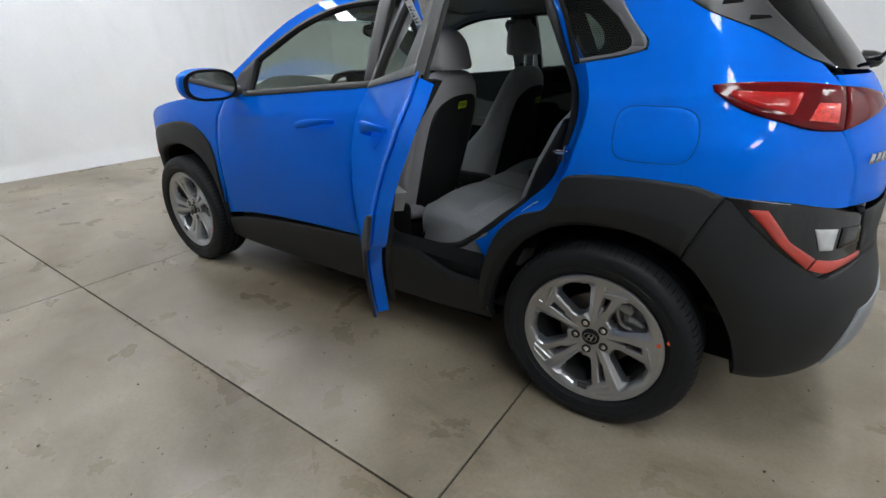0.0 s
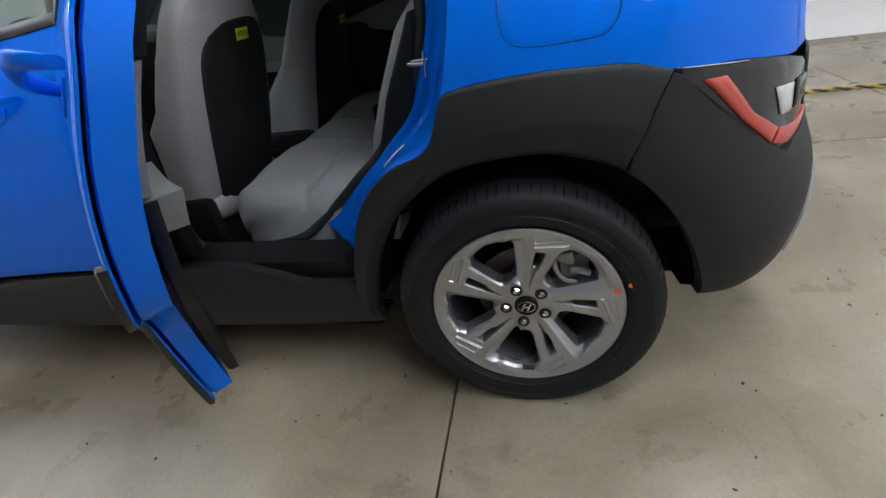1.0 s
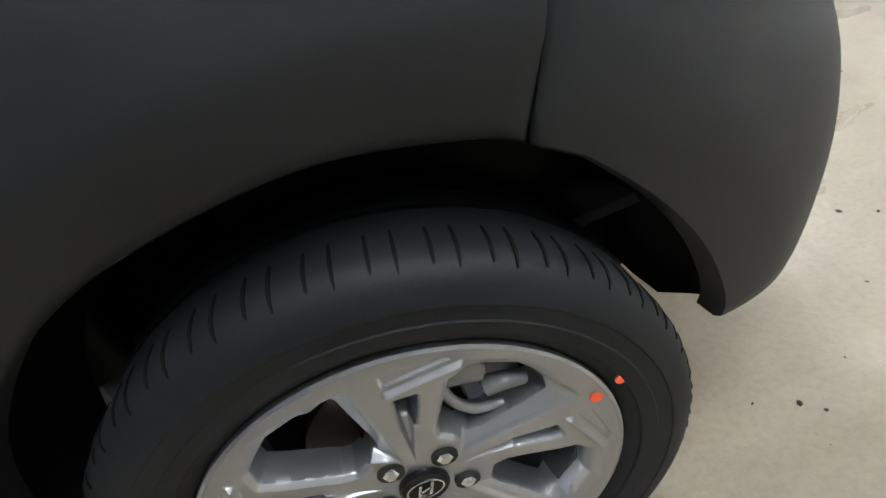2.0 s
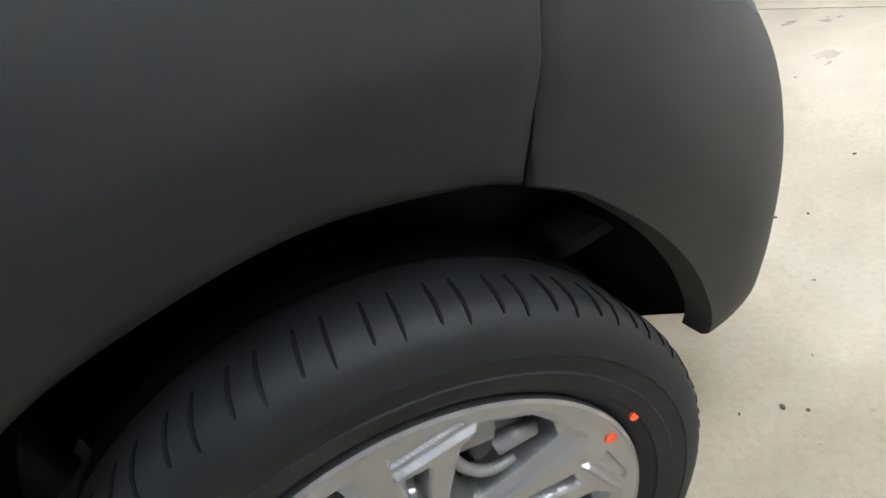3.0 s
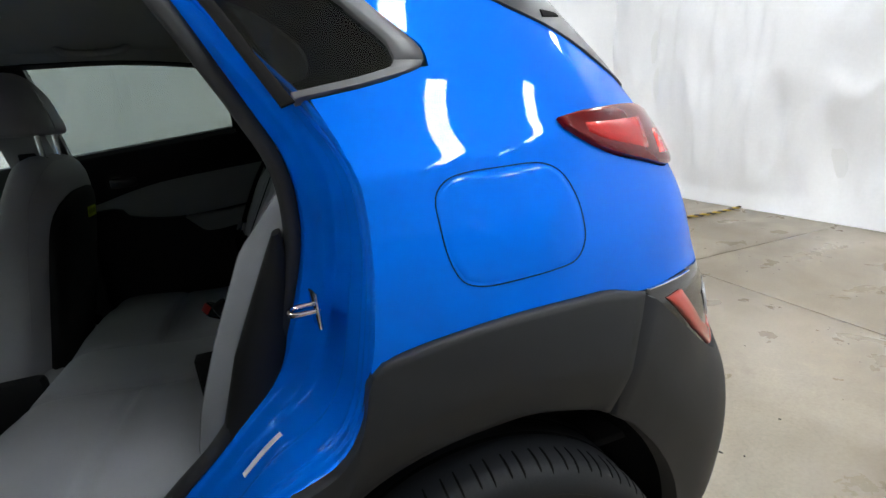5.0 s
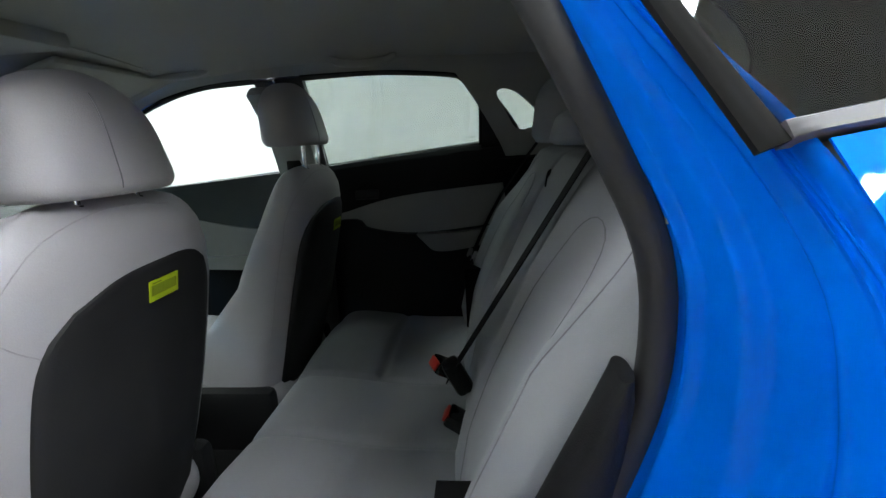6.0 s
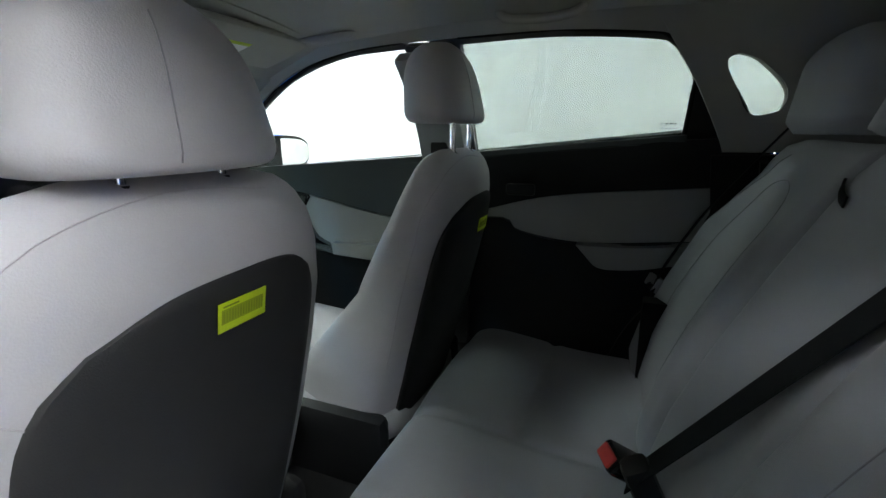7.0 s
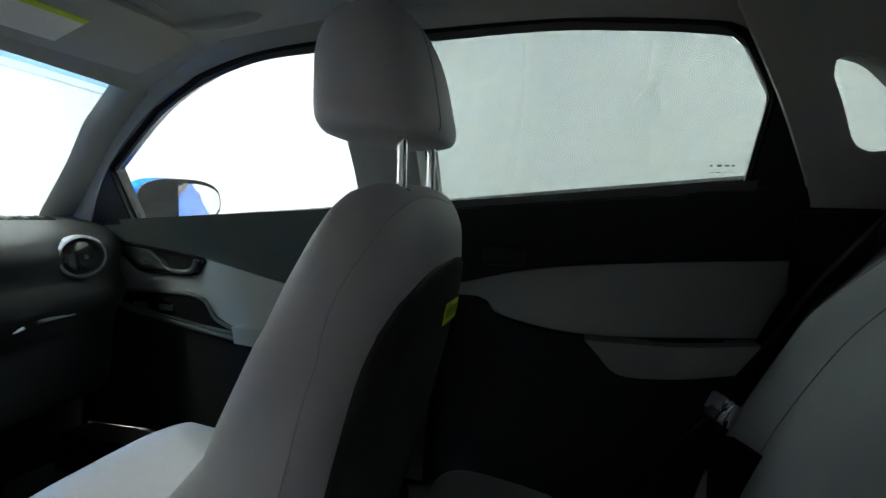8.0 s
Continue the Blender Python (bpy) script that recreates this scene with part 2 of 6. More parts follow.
def spline(pts, n, closed=False):
    """n points at even steps along a smooth curve through pts (Catmull-Rom)."""
    p = np.array(pts, float)
    if len(p) == 2:
        return p[0] + (p[1] - p[0]) * np.linspace(0, 1, n)[:, None]
    if closed:
        q = np.vstack([p[-1:], p, p[:2]])
    else:
        q = np.vstack([2 * p[0] - p[1], p, 2 * p[-1] - p[-2]])
    fine = []
    for i in range(1, len(q) - 2):
        a, b, c, d = q[i - 1], q[i], q[i + 1], q[i + 2]
        for t in np.linspace(0, 1, 12, endpoint=False):
            fine.append(0.5 * (2 * b + (c - a) * t + (2 * a - 5 * b + 4 * c - d) * t * t + (3 * b - a - 3 * c + d) * t ** 3))
    fine.append(q[-2])
    fine = np.array(fine)
    run = np.concatenate([[0], np.cumsum(np.linalg.norm(np.diff(fine, axis=0), axis=1))])
    at = np.linspace(0, run[-1], n, endpoint=not closed)
    return np.stack([np.interp(at, run, fine[:, k]) for k in range(fine.shape[1])], 1)


def polyline(pts, n):
    """n points at even steps along straight pieces."""
    p = np.array(pts, float)
    run = np.concatenate([[0], np.cumsum(np.linalg.norm(np.diff(p, axis=0), axis=1))])
    at = np.linspace(0, run[-1], n)
    return np.stack([np.interp(at, run, p[:, k]) for k in range(p.shape[1])], 1)


def coons(bottom, right, top, left, nu=24, nv=16, gap=0.0, smooth=True):
    """A grid (nu x nv) filling four curves; bottom and top run left to right, left and right run upwards. gap: margin kept free."""
    f = spline if smooth else polyline
    k = 200
    B, T, L, R = f(bottom, k), f(top, k), f(left, k), f(right, k)
    lu = 0.5 * (np.linalg.norm(np.diff(B, axis=0), axis=1).sum() + np.linalg.norm(np.diff(T, axis=0), axis=1).sum())
    lv = 0.5 * (np.linalg.norm(np.diff(L, axis=0), axis=1).sum() + np.linalg.norm(np.diff(R, axis=0), axis=1).sum())

    def steps(n, length):
        g, e = min(gap / length, 0.2), min((gap + 0.004) / length, 0.25)
        return np.concatenate([[g], np.linspace(e, 1 - e, n - 2), [1 - g]])

    us, vs = steps(nu, lu), steps(nv, lv)
    idx = np.linspace(0, 1, k)

    def at(c, t):
        return np.stack([np.interp(t, idx, c[:, j]) for j in range(c.shape[1])], -1)

    Bu, Tu, Lv, Rv = at(B, us)[:, None], at(T, us)[:, None], at(L, vs)[None], at(R, vs)[None]
    u, v = us[:, None, None], vs[None, :, None]
    return (1 - v) * Bu + v * Tu + (1 - u) * Lv + u * Rv - (
        (1 - u) * (1 - v) * B[0] + u * (1 - v) * B[-1] + (1 - u) * v * T[0] + u * v * T[-1])


def shell(name, front, back, mat_, parent, label=""):
    """A closed sheet between two equal grids of points."""
    nu, nv = front.shape[:2]
    verts = [tuple(p) for p in front.reshape(-1, 3)] + [tuple(p) for p in back.reshape(-1, 3)]
    o = nu * nv
    faces = []
    for i in range(nu - 1):
        for j in range(nv - 1):
            a, b, c, d = i * nv + j, (i + 1) * nv + j, (i + 1) * nv + j + 1, i * nv + j + 1
            faces += [(a, b, c, d), (o + d, o + c, o + b, o + a)]
    for i in range(nu - 1):
        a, b = i * nv, (i + 1) * nv
        faces.append((b, a, o + a, o + b))
        a, b = i * nv + nv - 1, (i + 1) * nv + nv - 1
        faces.append((a, b, o + b, o + a))
    for j in range(nv - 1):
        faces.append((j, j + 1, o + j + 1, o + j))
        a = (nu - 1) * nv + j
        faces.append((a + 1, a, o + a, o + a + 1))
    me = bpy.data.meshes.new(name)
    me.from_pydata(verts, [], faces)
    bm = bmesh.new()
    bm.from_mesh(me)
    bpy.data.meshes.remove(me)
    return part(name, bm, mat_, parent, label, angle=50)


def sheet(name, grid, mat_, parent, label="", wrap=False):
    """An open smooth surface over a grid of points."""
    nu, nv = grid.shape[:2]
    faces = [(i * nv + j, ((i + 1) % nu) * nv + j, ((i + 1) % nu) * nv + j + 1, i * nv + j + 1)
             for i in range(nu if wrap else nu - 1) for j in range(nv - 1)]
    me = bpy.data.meshes.new(name)
    me.from_pydata([tuple(p) for p in grid.reshape(-1, 3)], [], faces)
    bm = bmesh.new()
    bm.from_mesh(me)
    bpy.data.meshes.remove(me)
    return part(name, bm, mat_, parent, label, angle=50)


def loft(bm, rings, cap=True):
    """Skins closed rings of points, one after the other."""
    rows = [[bm.verts.new(tuple(p)) for p in ring] for ring in rings]
    n = len(rows[0])
    for a, b in zip(rows[:-1], rows[1:]):
        for i in range(n):
            bm.faces.new((a[i], a[(i + 1) % n], b[(i + 1) % n], b[i]))
    if cap:
        bm.faces.new(rows[0][::-1])
        bm.faces.new(rows[-1])
    return rows


def loft_part(name, rings, mat_, parent=None, label="", cap=True, angle=50):
    bm = bmesh.new()
    loft(bm, rings, cap)
    return part(name, bm, mat_, parent, label, angle=angle)


def ring(centre, a, b, ra, rb, n=28, power=2.6):
    """A rounded-rectangle ring about centre, of half size ra along a and rb along b."""
    c, a, b = np.array(centre, float), np.array(a, float), np.array(b, float)
    out = []
    for k in range(n):
        t = 2 * math.pi * k / n
        u, v = math.cos(t), math.sin(t)
        out.append(c + a * ra * math.copysign(abs(u) ** (2 / power), u) + b * rb * math.copysign(abs(v) ** (2 / power), v))
    return out


def tube(bm, pts, r, n=10, flat=None):
    """A round (or, with flat=(a, b), a flat) bar along points."""
    p = np.array(pts, float)
    rings = []
    up = np.array([0.0, 0.0, 1.0])
    for i in range(len(p)):
        d = p[min(i + 1, len(p) - 1)] - p[max(i - 1, 0)]
        d /= np.linalg.norm(d)
        if i == 0:
            side = np.cross(d, up)
            if np.linalg.norm(side) < 0.1:
                side = np.cross(d, (1.0, 0, 0))
        else:
            side = side - d * np.dot(side, d)
        side /= np.linalg.norm(side)
        nrm = np.cross(side, d)
        rr = r[i] if isinstance(r, (list, tuple, np.ndarray)) else r
        rings.append(ring(p[i], side, nrm, rr, rr, n, 2))
    loft(bm, rings)


def tube_part(name, pts, r, mat_, parent=None, label="", n=10):
    bm = bmesh.new()
    tube(bm, pts, r, n)
    return part(name, bm, mat_, parent, label)


def ribbon(bm, pts, across, half, thick):
    """A flat band along points, of half width half along the vectors across, and a thickness."""
    p, a = np.array(pts, float), np.array(across, float)
    if a.ndim == 1:
        a = np.tile(a, (len(p), 1))
    rings = []
    for i in range(len(p)):
        d = p[min(i + 1, len(p) - 1)] - p[max(i - 1, 0)]
        nrm = np.cross(d, a[i])
        nrm /= np.linalg.norm(nrm)
        s = a[i] / np.linalg.norm(a[i])
        h = half[i] if isinstance(half, (list, tuple, np.ndarray)) else half
        rings.append([p[i] + s * h + nrm * thick, p[i] - s * h + nrm * thick, p[i] - s * h - nrm * thick, p[i] + s * h - nrm * thick])
    loft(bm, rings)


def ribbon_part(name, pts, across, half, thick, mat_, parent=None, label=""):
    bm = bmesh.new()
    ribbon(bm, pts, across, half, thick)
    return part(name, bm, mat_, parent, label)


def disc(bm, centre, axis, r, depth, n=24, inner=0.0, bevel=0.0):
    """A disc or ring whose flat sides look along axis, from centre back by depth."""
    ax = Vector(axis).normalized()
    u = ax.orthogonal().normalized()
    w = ax.cross(u)
    c = Vector(centre)

    def circle(rad, d):
        return [c - ax * d + (u * math.cos(2 * math.pi * k / n) + w * math.sin(2 * math.pi * k / n)) * rad for k in range(n)]

    prof = [(max(r - bevel, 1e-4), 0.0)] + ([(r, bevel)] if bevel else []) + [(r, depth)]
    if inner:
        prof = [(inner, depth), (inner, 0.0)] + prof
        loft(bm, [circle(a, d) for a, d in prof] + [circle(inner, depth)], cap=False)
    else:
        loft(bm, [circle(a, d) for a, d in prof])


def disc_part(name, centre, axis, r, depth, mat_, parent=None, label="", n=24, inner=0.0, bevel=0.0):
    bm = bmesh.new()
    disc(bm, centre, axis, r, depth, n, inner, bevel)
    return part(name, bm, mat_, parent, label)

# ---- the room ----
X_W, X_E, Y_N, Y_S, Z_C = -6.35, 4.15, 3.95, -6.0, 3.7
JX, JY, STEP = -0.23, -1.53, 2.55


def build_room():
    floor = thing("floor", "warm grey sealed concrete floor with sawn joints and stains", "floor", kind="structure")
    bed = bmesh.new()
    add_box(bed, (X_W - 0.2, Y_S - 0.2, -0.2), (X_E + 0.2, Y_N + 0.2, -0.012))
    part("joint_bed", bed, TAPE, floor, "dark dirt-filled joints")
    bm = bmesh.new()
    add_box(bm, (0.0035, 0.0035, -0.011), (STEP - 0.0035, STEP - 0.0035, 0.0), 0.003)
    first = part("slab", bm, CONCRETE, floor)
    first.location = (JX - 2 * STEP, JY - STEP, 0)
    for i in range(-3, 3):
        for j in range(-2, 3):
            if (i, j) == (-2, -1):
                continue
            ob = new("slab", first.data)
            ob.parent = floor
            ob.location = (JX + i * STEP, JY + j * STEP, 0)

    def wall(name, lo, hi, label, mat_):
        w = box_part(name, lo, hi, mat_, None, "", bevel=0.0)
        return tagged(w, label, "wall", kind="structure")

    wall("wall_west", (X_W - 0.2, Y_S - 0.2, 0), (X_W, Y_N + 0.2, Z_C), "plain white painted wall", WHITE)
    wall("wall_east", (X_E, Y_S, 0), (X_E + 0.2, Y_N, Z_C), "plain white painted wall", WHITE)
    wall("wall_north", (X_W, Y_N, 0), (X_E + 0.2, Y_N + 0.2, Z_C), "plain white painted wall", WHITE)
    # unseen south wall, kept dark so little light bounces into the door opening
    wall("wall_south", (X_W, Y_S - 0.2, 0), (X_E + 0.2, Y_S, Z_C), "unseen wall, grey to cut bounced light", GREYWALL)
    c = box_part("ceiling", (X_W - 0.2, Y_S - 0.2, Z_C), (X_E + 0.2, Y_N + 0.2, Z_C + 0.2), CEIL, None, "", bevel=0.0)
    tagged(c, "plain white ceiling", "ceiling", kind="structure")


def drape(name, p0, p1, top, inward, seed, label, deep=1.0):
    """White sheeting that hangs down to the floor, with soft vertical folds and creases."""
    n, m = 240, 80
    a, b, w = np.array(p0), np.array(p1), np.array(inward)
    g = np.zeros((n, m, 3))
    length = np.linalg.norm(b - a)
    for i in range(n):
        for j in range(m):
            u, v = i / (n - 1), j / (m - 1)
            s = u * length
            k = noise.noise((s * 1.3 + seed, v * 0.8, 0.3)) * 0.06 + noise.noise((s * 3.5, v * 2.6 + seed, 1.7)) * 0.032
            k += (abs(noise.noise((s * 2.2 + v * 2.5, v * 4.0 - s * 0.7, seed + 5.0)))) * -0.05
            k += noise.noise((s * 9, v * 9, seed)) * 0.016
            k += (1 - min(1, abs(noise.noise((s * 1.1 + v * 1.7 + seed, v * 2.6 - s * 1.9, seed + 9.0))) * 9)) * .016
            k *= (0.45 + 0.55 * (1 - v)) * deep * (.15 + .85 * min(1, v / .12))
            flare = 0.03 * max(0, 0.05 - v) / 0.05
            g[i, j] = (*(a + (b - a) * u + w * (0.075 + k + flare)), 0.004 + v * top)
    back = g - np.array([*w, 0]) * 0.003
    ob = shell(name, g, back, SHEET, None)
    return tagged(ob, label, "curtain", group="white sheeting round the bay")


def ceiling_light(x, y, lx, ly):
    t = thing("ceiling_light", "white rectangular ceiling light with a bright diffuser", "light", (x, y, Z_C), group="ceiling lights")
    bm = bmesh.new()
    add_box(bm, (-lx / 2 - 0.02, -ly / 2 - 0.02, -0.06), (lx / 2 + 0.02, ly / 2 + 0.02, 0), 0.008)
    part("housing", bm, WHITE, t)
    bm = bmesh.new()
    add_box(bm, (-lx / 2, -ly / 2, -0.075), (lx / 2, ly / 2, -0.062), 0.004)
    part("diffuser", bm, GLOW, t, "glowing white diffuser")
    return t


build_room()
drape("curtain", (X_E, Y_N), (X_E, Y_S + 1.0), 3.4, (-1, 0), 3.0, "white plastic sheeting hung to the floor with soft creases", 1.6)
drape("curtain", (X_W, Y_N), (X_W, Y_S + 1.0), 3.4, (1, 0), 11.0, "white plastic sheeting hung flat along the wall", 0.5)
drape("curtain", (X_W, Y_N), (X_E, Y_N), 3.4, (0, -1), 23.0, "white plastic sheeting behind the car with faint creases", 0.35)
lamp = ceiling_light(-5.4, -1.5, 0.24, 0.78)
# the x = -3.87 lamps are added fill, to brighten the front of the cabin
for x in (-5.4, -3.87, -2.35, .69, 3.6):
    for y in (-3.5, -1.5, .2, 1.9):
        if (x, y) not in ((-5.4, -1.5), (-5.4, -3.5), (-5.4, 1.9), (-3.87, -3.5), (.69, -3.5), (3.6, -3.5), (3.6, -1.5)):
            copy_thing(lamp, pose(x, y, Z_C))
for x, y in ((1.15, -2.75), (2.65, -2.35), (2.65, -3.75)):
    copy_thing(lamp, pose(x, y, Z_C))


def rope():
    """A two-coloured barrier rope on the floor."""
    r = thing("rope", "yellow and black twisted rope lying on the concrete floor", "rope", (0, 0, 0))
    n = 220
    for name_, mat_, ph in (("yellow_strand", ROPE_Y, 0), ("black_strand", ROPE_K, math.pi)):
        pts = []
        for i in range(n):
            t = i / (n - 1)
            a = ph + t * 2 * math.pi * 17
            y = 1.93 + .03 * math.sin(t * 5) + .02 * math.sin(t * 13)
            pts.append((1.75 + 2.3 * t, y + .007 * math.cos(a), .016 + .007 * math.sin(a)))
        tube_part(name_, pts, .0085, mat_, r, n=6)


rope()


def debris():
    """Small crumbs and leaf bits scattered over the floor."""
    bm = bmesh.new()
    rnd = random.Random(4)
    for i in range(900):
        x, y = rnd.uniform(-4.5, 3.2), rnd.uniform(-2.6, 1.2)
        if -3.3 < x < .7 and -.75 < y < .75:
            continue
        s = rnd.choice((.0015, .002, .002, .003, .003, .004, .005, .0065))
        m = pose(x, y, s * .22, 0, 0, rnd.uniform(0, 360))
        rings = [ring((0, 0, z), (1, 0, 0), (0, 1, 0), s * f * rnd.uniform(.7, 1.4), s * f * rnd.uniform(.5, .9), 6, 2) for z, f in ((-s * .2, .8), (0, 1), (s * .25, .5))]
        loft(bm, [[m @ Vector(p) for p in r] for r in rings])
    ob = part("debris", bm, TAPE, None, smooth=False)
    tagged(ob, "tiny dark crumbs scattered on the concrete floor", "debris", kind="stuff")


debris()

# ---- the car: rear axle at x = 0, front towards -x, its left side towards -y ----
car = thing("car", "glossy bright blue crossover with dark cladding and one rear door open", "car")

ZW = [.15, .30, .45, .6, .75, .89, 1.0, 1.1, 1.17, 1.22, 1.3, 1.4, 1.48, 1.54]
WW = [.80, .845, .865, .88, .885, .872, .845, .80, .765, .745, .705, .655, .61, .56]
ZR = [.15, .35, .5, .62, .7, .85, 1.0, 1.15, 1.25, 1.4, 1.54]
XR = [.55, .70, .745, .745, .71, .71, .69, .63, .55, .42, .30]
S0, S1 = -0.1, 1.575
_ph = np.linspace(0, math.pi / 2, 4001)
_x = S0 + (.74 - S0) * np.sin(_ph) ** (2 / 3.3)
_y = .88 * np.cos(_ph) ** (2 / 3.3)
_s = S0 + np.concatenate([[0], np.cumsum(np.hypot(np.diff(_x), np.diff(_y)))])


def eased(z, Z, V):
    return float(np.mean([np.interp(z + d, Z, V) for d in (-.04, -.02, 0, .02, .04)]))


def side(s, z):
    """A point of the left body side: s runs along it (like x), round the rear corner to the middle of the tail."""
    w, xr = eased(z, ZW, WW), eased(z, ZR, XR)
    crease = z - (1.126 + .0865 * s)
    w += .007 * math.exp(-math.sqrt(crease ** 2 + .000025) / .032) * min(1, max(0, (s + 2.3) / .3)) * min(1, max(0, (.42 - s) / .3))
    n = float(np.interp(z, [.35, .7, .9], [5, 3.7, 3.3]))
    if s <= S0:
        if s < -2.3:
            r = min((-2.3 - s) / 1.14, 0.999)
            return np.array([s, -w * (1 - r ** 3) ** (1 / 3), z])
        return np.array([s, -w, z])
    ph = float(np.interp(s, _s, _ph))
    return np.array([S0 + (xr - S0) * math.sin(ph) ** (2 / n), -w * max(math.cos(ph), 0) ** (2 / n), z])


def out(s, z):
    """The outward normal there."""
    a = side(s + 0.004, z) - side(s - 0.004, z)
    b = side(s, z + 0.004) - side(s, z - 0.004)
    n = np.cross(a, b)
    return n / np.linalg.norm(n)


def on_side(g, lift=0.0, level=False):
    """Lays a grid of (s, z) on the body side, lifted by lift metres along its normal or, level, straight across the car."""
    r = np.zeros((*g.shape[:2], 3))
    for i in range(g.shape[0]):
        for j in range(g.shape[1]):
            s, z = g[i, j]
            r[i, j] = side(s, z) + (np.array([0, -lift, 0]) if level else out(s, z) * lift)
    return r


def panel(name, bottom, right, top, left, mat_, parent, label="", nu=24, nv=14, gap=0.002, lift=0.0, thick=0.006, both=True,
          smooth=True, soft=0.0025, only=0, bend=None, level=False):
    """A sheet-metal or plastic panel between four curves given in (s, z), on the left side and, mirrored, on the right."""
    g = coons(bottom, right, top, left, nu, nv, gap, smooth)
    front, back = on_side(g, lift, level), on_side(g, lift - thick, level)
    edge = on_side(g, lift - soft, level)
    if bend is not None:
        for i in range(nu):
            for j in range(nv):
                push = out(*g[i, j]) * bend(i / (nu - 1), j / (nv - 1))
                front[i, j], edge[i, j], back[i, j] = front[i, j] + push, edge[i, j] + push, back[i, j] + push
    front[0], front[-1], front[:, 0], front[:, -1] = edge[0], edge[-1], edge[:, 0], edge[:, -1]
    obs = []
    for k in ((only,) if only else (1, -1) if both else (1,)):
        f, b = front * (1, k, 1), back * (1, k, 1)
        obs.append(shell(name, f, b, mat_, parent[k] if isinstance(parent, dict) else parent, label))
    return obs


# outlines in (s, z)
BELTLINE = [(-2.05, 1.060), (-1.91, 1.072), (-1.05, 1.142), (-.53, 1.194), (-.165, 1.228)]
FENDER_SEAM = [(-2.21, .38), (-2.17, .57), (-2.163, .73), (-2.14, .91), (-2.08, 1.058)]
B_SEAM = [(-1.10, .472), (-1.117, .6), (-1.112, .8), (-1.085, 1.0), (-1.055, 1.141)]
REAR_SEAM_LOW = [(-.462, .405), (-.44, .49), (-.42, .562), (-.376, .659), (-.30, .733), (-.213, .77), (-.175, .82), (-.156, .882)]
REAR_SEAM_UP = [(-.156, .882), (-.145, .92), (-.13, 1.0), (-.123, 1.07), (-.125, 1.12), (-.165, 1.228)]
SILL_TOP = [(-2.22, .345), (-1.94, .40), (-1.55, .44), (-1.10, .468), (-.84, .478), (-.70, .44), (-.61, .409), (-.462, .405)]
SILL_LOW = [(-2.25, .23), (-2.07, .21), (-1.33, .212), (-.74, .225), (-.41, .25)]
ARCH_OUT = [(-.156, .882), (-.109, .901), (.045, .914), (.188, .913), (.25, .908), (.318, .889)]
ARCH_IN = [(-.425, .26), (-.415, .36), (-.372, .49), (-.30, .61), (-.205, .69), (-.112, .729), (-.015, .743), (.07, .739), (.163, .709),
           (.226, .656), (.266, .569), (.316, .445), (.366, .322)]

front_door = {1: thing("front_door", "", ""), -1: thing("front_door", "", "")}
for d in front_door.values():
    d.parent = car
HINGE = side(-1.10, 0.8) + np.array([0.0, 0.035, 0.0])
OPEN = Matrix.Translation(Vector((HINGE[0], HINGE[1], 0))) @ Matrix.Rotation(radians(-42), 4, "Z") @ Matrix.Translation(Vector((-HINGE[0], -HINGE[1], 0)))
rear_door = {1: thing("rear_door", "", ""), -1: thing("rear_door", "", "")}
for k, d in rear_door.items():
    d.parent = car
rear_door[1]["label"] = "open blue rear door with grey and black inner trim"
rear_door[1].matrix_basis = OPEN

# painted panels
DROP = [(a, b - .012) for a, b in BELTLINE]
panel("door_skin", SILL_TOP[:4], B_SEAM, DROP[:3], FENDER_SEAM, PAINT, front_door, nu=30, nv=48, gap=.0032)
panel("door_skin", SILL_TOP[3:], REAR_SEAM_LOW + REAR_SEAM_UP[1:], DROP[2:], B_SEAM, PAINT, rear_door, nu=30, nv=48, gap=.0032)
panel("arch_trim", [(-.468, .41), (-.462, .405)], REAR_SEAM_LOW, [(-.17, .884), (-.156, .882)],
      [(-.468, .41), (-.442, .492), (-.42, .645), (-.356, .746), (-.268, .838), (-.17, .884)], CLAD, rear_door, "dark plastic arch trim",
      nu=10, nv=24, gap=0.0, lift=0.009, thick=0.012)
TAIL_LOW = [(-.14, 1.17), (.10, 1.172), (.262, 1.167), (.333, 1.113), (.453, 1.080), (.53, 1.063), (.616, 1.060)]
quarter = thing("rear_quarter", "", "")
quarter.parent = car
panel("quarter_skin", ARCH_OUT + [(.467, .884), (.60, .868), (.66, .866)], [(.66, .866), (.662, .962), (.616, 1.06)], TAIL_LOW,
      REAR_SEAM_UP[:-1] + [(-.14, 1.17)], PAINT, quarter, nu=56, nv=44, gap=0.0, soft=0, thick=0.002)
panel("quarter_skin", TAIL_LOW[:3] + [(.338, 1.178), (.50, 1.180), (.654, 1.168)], [(.654, 1.168), (.612, 1.228)],
      [(-.165, 1.228), (-.035, 1.247), (.045, 1.263), (.25, 1.262), (.45, 1.245), (.612, 1.228)], [(-.14, 1.17), (-.165, 1.228)], PAINT, quarter,
      nu=48, nv=10, gap=0.0, soft=0, thick=0.002)
panel("pillar_skin", [(.045, 1.263), (.25, 1.262), (.45, 1.245), (.612, 1.228)], [(.612, 1.228), (.556, 1.246), (.434, 1.310), (.25, 1.372), (.10, 1.46)],
      [(-.16, 1.455), (.10, 1.46)], [(.045, 1.263), (.048, 1.285), (.035, 1.303), (-.04, 1.357), (-.107, 1.413), (-.16, 1.455)], PAINT, quarter,
      nu=30, nv=24, gap=0.0, soft=0)
